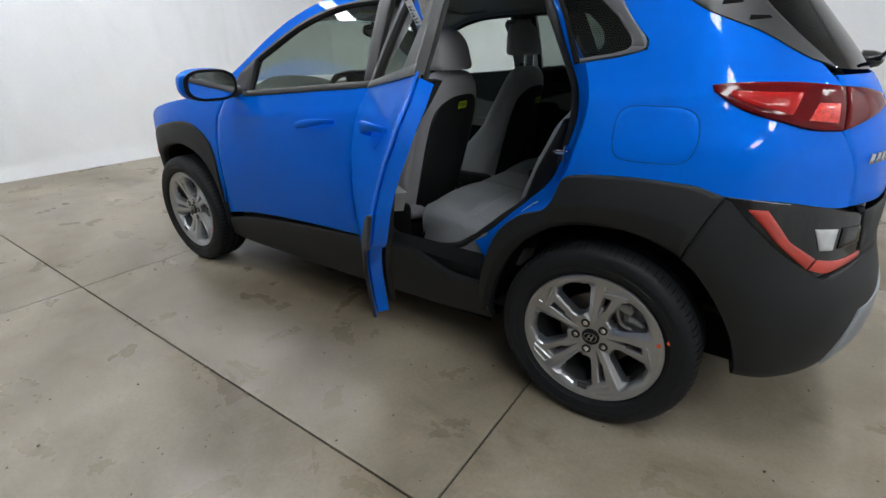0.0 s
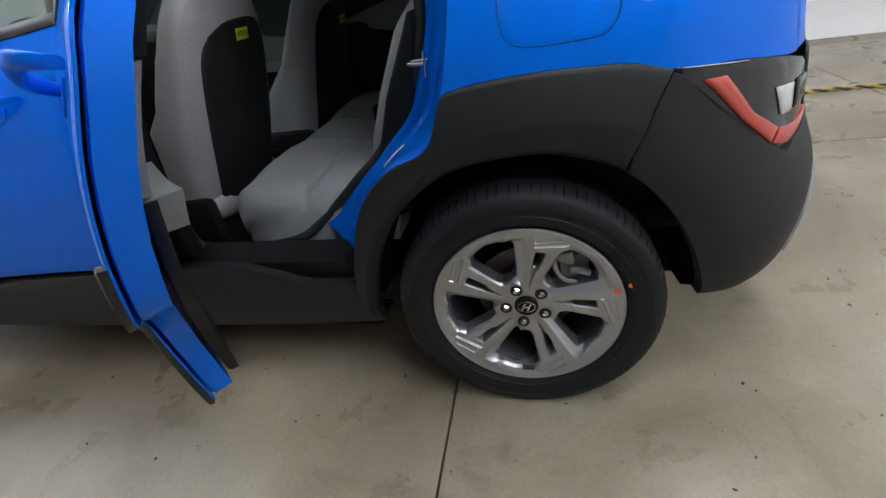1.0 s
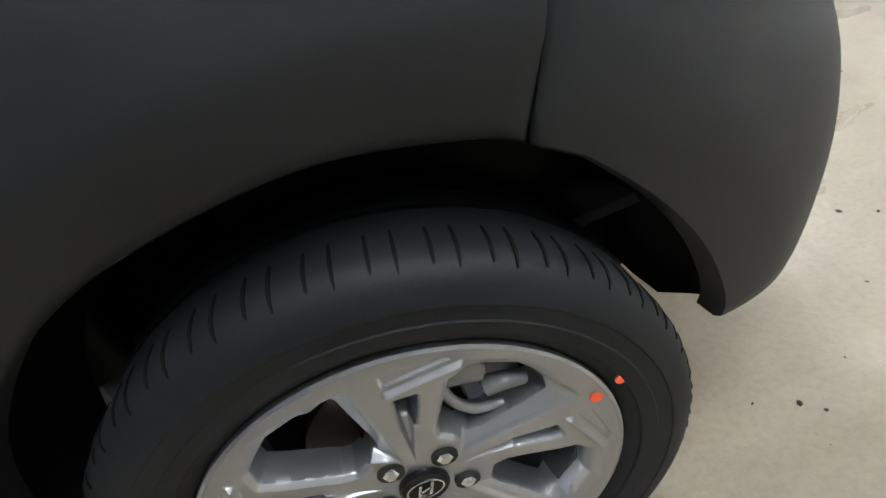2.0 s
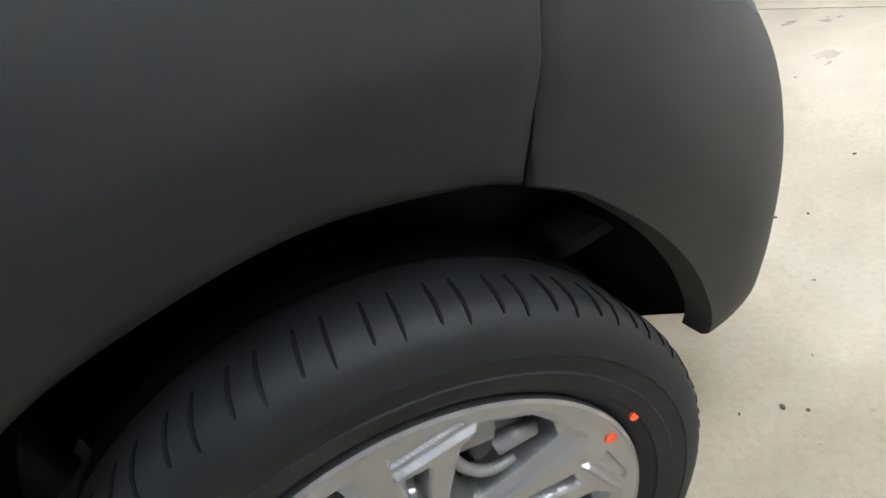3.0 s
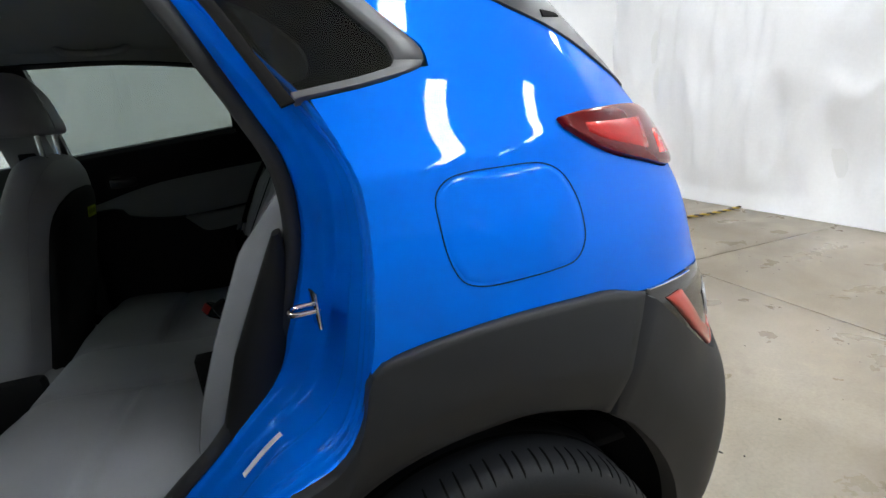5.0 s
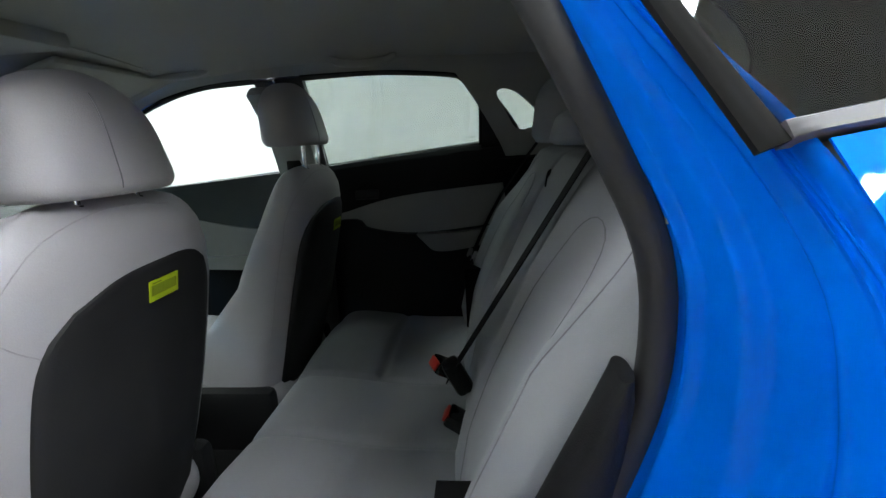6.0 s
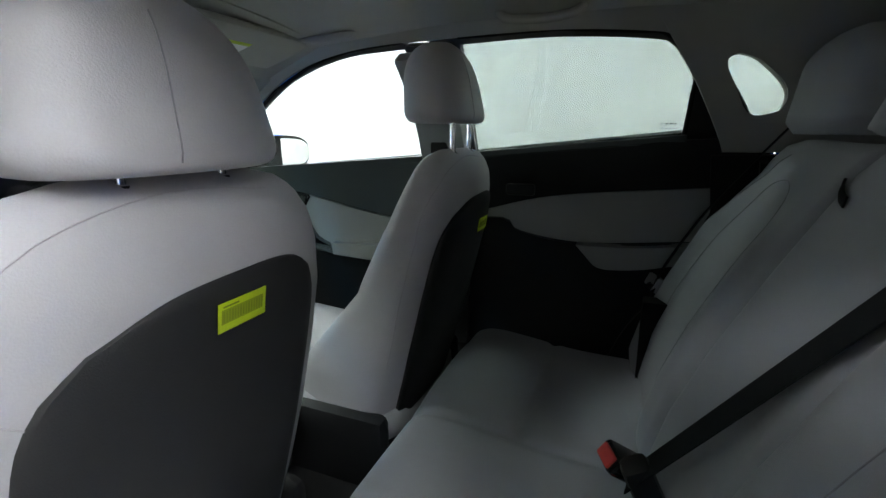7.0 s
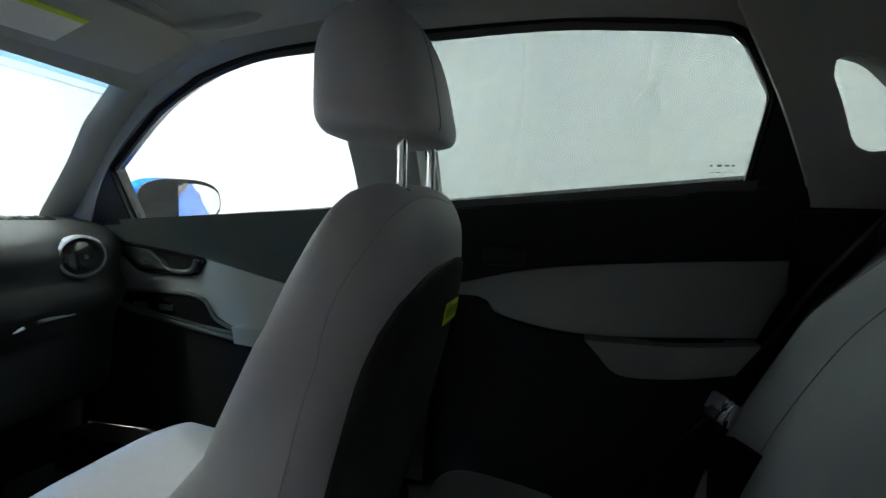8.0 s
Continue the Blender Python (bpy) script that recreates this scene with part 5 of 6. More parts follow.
# added black sheets hide the lit trim, so the left quarter glass looks dark
kw = dict(nu=16, nv=10, gap=0, lift=-.085, thick=0.004, soft=0, only=1, level=True)
panel("glass_darkening_sheet", [(-.19, 1.235), (.05, 1.235)], [(.05, 1.235), (-.158, 1.264)], QC_B, [(-.19, 1.235), QC_B[0]], MATTBLACK, car, "black sheet added behind the quarter glass", **kw)
panel("glass_darkening_sheet", QC_R, [(-.22, 1.372), (-.10, 1.50)], [(.05, 1.235), (.05, 1.35), (.0, 1.43), (-.10, 1.50)], [(-.158, 1.264), (.05, 1.235)], MATTBLACK, car, **kw)
panel("glass_darkening_sheet", QC_T, [(-.22, 1.372), (-.10, 1.50)], [(-.39, 1.46), (-.10, 1.50)], [QC_T[0], (-.39, 1.46)], MATTBLACK, car, **kw)
for k, lift in ((-1, -.070),):
    loop = spline(QC_B[:-1] + QC_R[:-1] + QC_T[::-1][:-1] + QC_L[::-1][:-1], 60, closed=True)
    g = np.zeros((60, 4, 3))
    for i, (s, z) in enumerate(loop):
        cx, cz = s + .215, z - 1.315
        for j, (f, o_) in enumerate(((1.10, lift + .001), (1.0, lift + .003), (1.02, lift * .7), (1.12, -.020))):
            g[i, j] = (side(-.232 + cx * f, 1.315 + cz * f) + np.array([0, -o_, 0])) * (1, k, 1)
    sheet("window_reveal", g, LINING, car, "grey reveal round the quarter window", wrap=True)
for k, lift in ((1, -.24), (-1, -.12)):
    panel("cargo_trim", [(-.10, .44), (.50, .44)], [(.50, .44), (.30, 1.21)], [(-.20, 1.20), (.30, 1.21)], [(-.10, .44), (-.12, .8), (-.20, 1.20)], TRIMBLACK, car, "black cargo side trim", nu=14, nv=12, gap=0, lift=lift, thick=0.02, only=k)
panel("rear_rail_trim", [(-.38, 1.465), (-.2, 1.455), (.14, 1.38)], [(.14, 1.38), (.16, 1.46)], [(-.40, 1.535), (-.1, 1.525), (.16, 1.46)], [(-.38, 1.465), (-.40, 1.535)], LINING, car, "grey rear roof rail trim", nu=20, nv=8, gap=0, lift=-.05, thick=.01)
g = np.zeros((12, 15, 3))
for i in range(12):
    for j in range(15):
        u, y = i / 11, -.62 + 1.24 * j / 14
        g[i, j] = (.04 + .30 * u, y * (1 - .12 * u), 1.515 - .10 * u - .075 * (y / .62) ** 2)
sheet("hatch_header", g, TRIMBLACK, car, "black trim above the rear window")
# dark return from the door seal to the seat
o = spline(OPEN_IN, 50)
g = np.stack([o, o + np.array([.012, .025, 0]), o + np.array([.04, .05, 0]), o + np.array([.09, .07, 0])], 1)
sheet("seal_return", g, TRIMBLACK, car, "black trim behind the door seal")
panel("side_filler", [(-.52, .46), (-.12, .46)], [(-.12, .46), (-.12, 1.2)], [(-.30, 1.195), (-.12, 1.2)], [(-.52, .46), (-.45, .62), (-.34, .78), (-.27, .95), (-.30, 1.195)], TRIMBLACK, car,
      "black side trim", nu=14, nv=18, gap=0, lift=-.085, thick=.01, only=-1)
panel("rear_pillar_trim", [(.28, 1.195), (.62, 1.19)], [(.62, 1.19), (.556, 1.246), (.434, 1.310), (.25, 1.372), (.10, 1.46)], [(-.10, 1.50), (.10, 1.46)], [(.28, 1.195), (.24, 1.35), (.09, 1.455), (-.10, 1.50)],
      LINING, car, nu=16, nv=20, gap=0, lift=-.05, thick=.01)
panel("hatch_trim_inner", [(.55, .45), (S1, .45)], [(S1, .45), (S1, 1.235)], [(.58, 1.235), (S1, 1.235)], [(.55, .45), (.58, 1.235)], TRIMBLACK, car, "black hatch trim", nu=20, nv=14, gap=0, lift=-.06, thick=.01)
# inner faces of the doors and sides, behind the trim
for par, b, r, t, l in ((rear_door, SILL_TOP[3:], REAR_SEAM_LOW + REAR_SEAM_UP[1:], BELTLINE[2:], B_SEAM), (front_door, SILL_TOP[:4], B_SEAM, BELTLINE[:3], FENDER_SEAM)):
    for k in (1, -1):
        panel("door_shell", b, r, [(a_, b_ - .06) for a_, b_ in t], l, PAINT if k == 1 else TRIMBLACK, par, "inner door shell", nu=24, nv=20, gap=.012, lift=-.010, thick=.040, only=k)
box_part("carpet", (-2.3, -.76, .27), (-.30, .76, .285), CARPET, car, "black floor carpet", .004)
box_part("centre_tunnel", (-2.2, -.11, .28), (-.42, .11, .40), CARPET, car, "", .04)
box_part("cargo_floor", (-.30, -.70, .46), (.60, .70, .48), CARPET, car, "", .004)
box_part("firewall", (-2.32, -.76, .27), (-2.26, .76, 1.02), BLACK, car, "", .01)
box_part("cargo_end", (.50, -.60, .30), (.54, .60, 1.15), BLACK, car, "", .02)

# ---- door inner trim; grids lie inside the skin ----
def trim(name, b, r, t, l, mat_, parent, label="", depth=-.06, thick=.02, nu=18, nv=10, smooth=True, soft=.004):
    panel(name, b, r, t, l, mat_, parent, label, nu=nu, nv=nv, gap=0.001, lift=depth, thick=thick, smooth=smooth, soft=soft, level=True)


trim("upper_trim", [(-.99, .955), (-.92, .97), (-.68, 1.03), (-.24, 1.072)], [(-.24, 1.072), (-.20, 1.20)], [(-1.03, 1.135), (-.37, 1.195), (-.20, 1.20)], [(-.99, .955), (-1.03, 1.135)], TRIMBLACK, rear_door, "black upper door trim", nu=26)
trim("window_sill", [(-1.03, 1.13), (-.36, 1.19)], [(-.36, 1.19), (-.36, 1.210)], [(-1.03, 1.151), (-.36, 1.210)], [(-1.03, 1.13), (-1.03, 1.151)], TRIMDARK, rear_door, depth=-.03, thick=.05, nv=5)
trim("corner_trim", [(-.372, 1.197), (-.19, 1.197)], [(-.19, 1.197), (-.25, 1.30), (-.37, 1.45)], [(-.42, 1.424), (-.37, 1.45)], [(-.372, 1.197), (-.365, 1.338), (-.365, 1.347), (-.370, 1.356), (-.42, 1.424)], TRIMBLACK, rear_door, "black triangular corner trim", depth=-.026, thick=.012)
trim("grey_insert", [(-.99, .935), (-.86, .94), (-.82, .90), (-.62, .872), (-.30, .90)], [(-.30, .90), (-.245, 1.07)], [(-.99, .953), (-.92, .968), (-.68, 1.028), (-.245, 1.07)], [(-.99, .935), (-.99, .953)], TRIMGREY, rear_door, "light grey door insert", nu=28, depth=-.055)
trim("armrest", [(-.60, .84), (-.555, .80), (-.45, .805), (-.34, .83)], [(-.34, .83), (-.30, .898)], [(-.63, .872), (-.45, .878), (-.30, .898)], [(-.60, .84), (-.63, .872)], TRIMGREY, rear_door, "light grey padded armrest", depth=-.055, thick=.06, soft=.01)
trim("lower_trim", [(-1.05, .48), (-.84, .49), (-.70, .46), (-.46, .46)], [(-.46, .46), (-.40, .62), (-.30, .76), (-.30, .895)], [(-1.0, .933), (-.86, .938), (-.82, .898), (-.62, .868), (-.30, .895)], [(-1.05, .48), (-1.0, .933)], TRIMBLACK, rear_door, "black lower door trim", nu=26, depth=-.06)
box_part("inner_handle", (-.045, -.012, -.018), (.045, .012, .018), TRIMBLACK, rear_door[-1], "", .008, pose(-.80, .715, 1.045, 0, 0, 0))
box_part("inner_handle", (-.045, -.012, -.018), (.045, .012, .018), GLOSSBLACK, rear_door[1], "", .008, pose(-.80, -.715, 1.045, 0, 0, 0))
trim("upper_trim", [(-2.04, 1.02), (-1.69, .99), (-1.39, .93), (-1.12, .89)], [(-1.12, .89), (-1.12, 1.125)], [(-2.08, 1.05), (-1.9, 1.07), (-1.12, 1.125)], [(-2.04, 1.02), (-2.08, 1.05)], TRIMDARK, front_door, "dark upper door trim lightened for window light", nu=28)
trim("window_sill", [(-1.90, 1.065), (-1.12, 1.123)], [(-1.12, 1.123), (-1.12, 1.143)], [(-1.90, 1.085), (-1.12, 1.143)], [(-1.90, 1.065), (-1.90, 1.085)], TRIMDARK, front_door, depth=-.03, thick=.05, nv=5)
trim("corner_trim", [(-2.08, 1.05), (-1.895, 1.068)], [(-1.895, 1.068), (-1.885, 1.235)], [(-1.99, 1.165), (-1.885, 1.235)], [(-2.08, 1.05), (-1.99, 1.165)], TRIMBLACK, front_door, "black corner trim", depth=-.028, thick=.015)
trim("grey_insert", [(-2.06, .84), (-1.70, .85), (-1.58, .77), (-1.15, .75)], [(-1.15, .75), (-1.12, .888)], [(-2.04, 1.018), (-1.69, .988), (-1.39, .928), (-1.12, .888)], [(-2.06, .84), (-2.04, 1.018)], TRIMGREY, front_door, "light grey door insert", nu=28, depth=-.055)
trim("armrest", [(-1.550, .752), (-1.2, .735)], [(-1.2, .735), (-1.2, .81)], [(-1.555, .80), (-1.2, .81)], [(-1.550, .752), (-1.555, .80)], TRIMGREY, front_door, "light grey padded armrest", depth=-.055, thick=.06, soft=.012)
trim("lower_trim", [(-2.15, .42), (-1.55, .46), (-1.12, .49)], [(-1.12, .49), (-1.15, .748)], [(-2.06, .838), (-1.70, .80), (-1.58, .745), (-1.15, .748)], [(-2.15, .42), (-2.06, .838)], TRIMBLACK, front_door, "black lower door trim", nu=26, depth=-.06)
trim("handle_bowl", [(-1.905, .935), (-1.834, .927), (-1.697, .933)], [(-1.697, .933), (-1.668, .955), (-1.659, .984)], [(-1.984, 1.018), (-1.80, 1.003), (-1.659, .984)], [(-1.905, .935), (-1.945, .972), (-1.984, 1.018)], TRIMBLACK, front_door, "dark recessed handle bowl", depth=-.073, thick=.004, nv=8)
trim("handle_plate", [(-1.880, .942), (-1.772, .942)], [(-1.772, .942), (-1.797, .968), (-1.832, .998)], [(-1.960, 1.008), (-1.832, .998)], [(-1.880, .942), (-1.925, .972), (-1.960, 1.008)], TRIMDARK, front_door, "dark grey handle plate", depth=-.076, thick=.010, nv=8)
trim("switch_panel", [(-1.985, .835), (-1.953, .822), (-1.747, .790), (-1.545, .772)], [(-1.545, .772), (-1.634, .812), (-1.673, .866)], [(-1.972, .862), (-1.807, .873), (-1.673, .866)],
     [(-1.985, .835), (-1.972, .862)], GLOSSBLACK, front_door, "gloss black window switch panel", depth=-.058, thick=.03, nv=8)
for k in (1, -1):
    q = spline([(-1.905, .935), (-1.834, .927), (-1.697, .933), (-1.668, .955), (-1.659, .984), (-1.80, 1.004), (-1.984, 1.018), (-1.945, .972)], 60, closed=True)
    q = [(side(s_, z_) + np.array([0, .077, 0])) * np.array([1, k, 1]) for s_, z_ in np.vstack([q, q[:1]])]
    tube_part("bowl_rim", q, .0045, GLOSSBLACK, front_door[k], "gloss black rim of the handle bowl", n=8)
    q = [(side(s_, z_) + np.array([0, d_, 0])) * np.array([1, k, 1]) for s_, z_, d_ in ((-1.835, .998, .084), (-1.80, .966, .090), (-1.768, .944, .092), (-1.72, .940, .092), (-1.686, .950, .090), (-1.674, .976, .084))]
    tube_part("pull_lever", spline(q, 24), [.004 + .0045 * (i / 23) for i in range(24)], TRIMDARK, front_door[k], "dark grey pull lever", n=10)
for i in range(2):
    s = -1.93 + .10 * i
    trim("window_switch", [(s, .818), (s + .05, .816)], [(s + .05, .816), (s + .05, .836)], [(s, .838), (s + .05, .836)], [(s, .818), (s, .838)], TRIMDARK, front_door, depth=-.088, thick=.006, nv=5, nu=6)

for k in (1, -1):
    q = [side(s, z) + np.array([0, .092, 0]) for s, z in spline([(-1.995, .826), (-1.953, .811), (-1.85, .794), (-1.747, .779), (-1.63, .765), (-1.55, .757)], 20)]
    r_ = spline([(-1.985, .835), (-1.953, .822), (-1.747, .790), (-1.545, .772), (-1.590, .790), (-1.634, .812), (-1.673, .866), (-1.807, .875), (-1.960, .864)], 60, closed=True)
    r_ = [(side(s_, z_) + np.array([0, .090, 0])) * np.array([1, k, 1]) for s_, z_ in np.vstack([r_, r_[:1]])]
    tube_part("panel_rim", r_, .005, TRIMDARK, front_door[k], "dark rim of the switch panel", n=8)
    tube_part("armrest_lip", [p_ * np.array([1, k, 1]) for p_ in q], .007, TRIMDARK, front_door[k], "dark lip of the armrest", n=10)


# ---- seats ----
def rear_of(levels, yc, y, z):
    zs = [l[0] for l in levels]
    xr, d, a = (float(np.interp(z, zs, [l[i] for l in levels])) for i in (1, 2, 3))
    u = min(abs(y - yc) / a, .98)
    return xr - d / 2 + d / 2 * (1 - u ** 2.9) ** (1 / 2.9)


def front_seat(yc, dx, rest_up, name):
    seat = thing(name, "", "")
    seat.parent = car
    seat["label"] = "light grey leatherette front seat with a charcoal back panel"
    lv = [(.48, -1.03, .20, .215), (.55, -1.015, .20, .235), (.66, -.985, .19, .248), (.78, -.952, .185, .25), (.90, -.922, .175, .246), (1.0, -.898, .16, .235), (1.07, -.887, .14, .215),
          (1.115, -.886, .12, .195), (1.15, -.895, .095, .168), (1.172, -.91, .062, .132), (1.180, -.925, .03, .09)]
    lv = [(z, x + dx, d, a + (.010 if dx == 0 else 0)) for z, x, d, a in lv]
    zs = np.concatenate([np.linspace(.48, 1.0, 16), np.linspace(1.02, 1.18, 14)])
    rings = []
    for z in zs:
        xr, d, a = (float(np.interp(z, [l[0] for l in lv], [l[i] for l in lv])) for i in (1, 2, 3))
        bulge = .05 * max(0, min(1, (1.02 - z) / .3)) + .15 * max(0, min(1, (.86 - z) / .2))
        r = []
        for q in ring((xr - d / 2, yc, z), (0, 1, 0), (1, 0, 0), a, d / 2, 56, 2.9):
            fwd = max(0, (xr - d / 2 - q[0]) / (d / 2))
            edge = max(0, abs(q[1] - yc) / a - .55) / .45
            q[0] -= bulge * fwd * edge * 1.3
            r.append(q)
        rings.append(r)
    loft_part("backrest", rings, LEATHER, seat, angle=70)
    # back panel
    g = coons([(yc - .175, .52), (yc + .175, .52)], [(yc + .175, .52), (yc + .186, .75), (yc + .186, .93), (yc + .180, 1.0), (yc + .169, 1.034), (yc + .159, 1.047), (yc + .145, 1.057)],
              [(yc - .13, 1.040), (yc - .05, 1.066), (yc + .05, 1.072), (yc + .10, 1.071), (yc + .130, 1.065), (yc + .145, 1.057)], [(yc - .175, .52), (yc - .19, .75), (yc - .188, .92), (yc - .172, 1.0), (yc - .13, 1.040)], 26, 30)

    def lay(off):
        r = np.zeros((*g.shape[:2], 3))
        for i in range(g.shape[0]):
            for j in range(g.shape[1]):
                y, z = g[i, j]
                r[i, j] = (rear_of(lv, yc, y, z) + off, y, z)
        return r
    f, b = lay(.006), lay(-.012)
    e = lay(.001)
    f[0], f[-1], f[:, 0], f[:, -1] = e[0], e[-1], e[:, 0], e[:, -1]
    f[1:-1, -2] -= (.002, 0, 0)
    mid = np.exp(-((np.linspace(-1, 1, 26)[:, None] / .55) ** 4)) * np.exp(-((np.linspace(-1, 1, 30)[None] / .8) ** 4))
    f[:, :, 0] -= .002 * mid
    shell("back_panel", f, b, SEATBACK, seat, "charcoal rear panel")
    # seams
    def seam(name_, pts, r=.0009, mat_=STITCH):
        q = spline(pts, 30)
        tube_part(name_, [(rear_of(lv, yc, y, z) + .0005, y, z) for y, z in q], r, mat_, seat, n=6)
    if dx == 0:
        seam("seam", [(yc - .172, .995), (yc - .20, 1.02), (yc - .222, 1.05)])
    seam("seam", [(yc - .236, .70), (yc - .238, .88), (yc - .222, 1.03), (yc - .19, 1.10), (yc - .13, 1.145), (yc - .02, 1.165), (yc + .10, 1.155)])
    # tag
    ty = yc + (.029 if dx == 0 else .085)
    tz = 1.026 if dx == 0 else .985
    x = rear_of(lv, yc, ty, tz) + .0078
    m = pose(x, ty, tz, 0, 10, 0)
    tag = box_part("tag", (-.0007, -.034, -.0175), (.0007, .036, .0175), YELLOW, seat, "bright yellow paper tag", .0002, m)
    box_part("printed_block", (.0004, -.030, -.008), (.0010, .031, .0095), OLIVE, seat, "olive printed block", 0, m)
    for i in range(15):
        w = .0011 if i % 3 else .0018
        box_part("printed_bar", (.0008, -.027 + i * .004 - w / 2, -.006), (.0014, -.027 + i * .004 + w / 2, .0075), PRINT, seat, "dark printed bar", 0, m)
    box_part("printed_line", (.0008, -.028, .0118), (.0014, -.006, .0136), PRINT, seat, "dark printed line", 0, m)
    # cushion
    rings = []
    for t in [0, .015, .04, .08, .12] + list(np.linspace(.2, .88, 10)) + [.92, .96, .985, 1]:
        x = -1.02 - .60 * t + dx
        top = .600 + .062 * t - .035 * max(0, t - .88) / .12
        end = math.sqrt(max(0, 1 - (1 - min(1, t / .12)) ** 2)) * math.sqrt(max(0, 1 - (1 - min(1, (1 - t) / .10)) ** 2))
        rings.append(ring((x, yc, top - .08), (0, 1, 0), (0, 0, 1), .245 * (.92 + .08 * math.sin(math.pi * t)) * (.82 + .18 * end), .08 * (.35 + .65 * end), 32, 3.0))
    loft_part("cushion", rings, LEATHER, seat, "light grey seat cushion", angle=60)
    box_part("seat_base", (-1.55 + dx, yc - .21, .285), (-1.05 + dx, yc + .21, .47), TRIMBLACK, seat, "black seat base", .03)
    box_part("side_shield", (-1.42 + dx, yc - .270, .34), (-1.02 + dx, yc - .215, .575), TRIMBLACK, seat, "black side shield", .026)
    box_part("side_shield", (-1.42 + dx, yc + .215, .34), (-1.02 + dx, yc + .270, .575), TRIMBLACK, seat, "", .026)
    # headrest
    rest = []
    z0 = 1.184 + rest_up
    lean = .018 if dx else 0

    def cushion_at(t):
        dome = math.sqrt(max(0.0, 1 - max(0, (t - .38) / .62) ** 2.7))
        foot = .80 + .20 * math.sqrt(max(0, 1 - (1 - min(1, t / .16)) ** 2))
        return max(.012, (.143 - .028 * t) * dome * foot), max(.008, (.080 - .016 * t) * (.25 + .75 * dome) * foot)

    for t in [0, .015, .04, .08] + list(np.linspace(.12, .9, 16)) + [.94, .965, .985, .996, 1.0]:
        a, d = cushion_at(t)
        rest.append(ring((-.938 + dx - .022 * t - lean, yc - .004 - (.006 if dx else 0), z0 + .178 * t), (0, 1, 0), (1, 0, 0), a, d, 44, 2.5))
    h = loft_part("headrest", rest, LEATHER, seat, "light grey padded headrest", angle=75)
    q = []
    for t in np.linspace(.06, .80, 16):
        q.append((-.938 + dx - .022 * t - lean + cushion_at(t)[1] * .997, yc - .040 + .020 * t, z0 + .178 * t))
    tube_part("seam", q, .0009, PIPING, seat, n=6)
    for s in (-1, 1):
        tube_part("post", [(-.925 + dx, yc + s * .058, 1.15), (-.925 + dx, yc + s * .058, z0 + .03)], .0065, CHROME, seat, "chrome headrest post", n=14)
        disc_part("post_collar", (-.925 + dx, yc + s * .058, 1.174), (0, 0, 1), .013, .02, TRIMBLACK, seat, n=18, bevel=.004)
    return seat


front_seat(-.362, 0.0, 0.0, "driver_seat")
front_seat(.362, .055, .055, "passenger_seat")

BZ = [.52, .60, .72, .85, 1.0, 1.1, 1.155, 1.185, 1.198, 1.19]
BX = [-.43, -.415, -.385, -.335, -.265, -.215, -.185, -.160, -.125, -.06]


def rear_face(y, v):
    """A point of the rear backrest's cushioned face: y across, v from its foot (0) over its rounded top (1)."""
    k = v * (len(BZ) - 1)
    x, z = float(np.interp(k, range(len(BZ)), BX)), float(np.interp(k, range(len(BZ)), BZ))
    mid = max(0, min(1, (1.12 - z) / .12)) * max(0, min(1, (z - .52) / .12))
    yy = abs(y)
    x -= mid * (.045 * math.exp(-((yy - .565) / .055) ** 2) + .022 * math.exp(-((yy - .235) / .05) ** 2))
    x += .014 * math.exp(-((yy - .165) / .012) ** 2) * min(1, max(0, (z - .5) / .1))
    lum = math.exp(-((yy - .40) / .12) ** 4) * math.exp(-((z - .86) / .17) ** 4)
    x -= .014 * lum
    return x, y, z


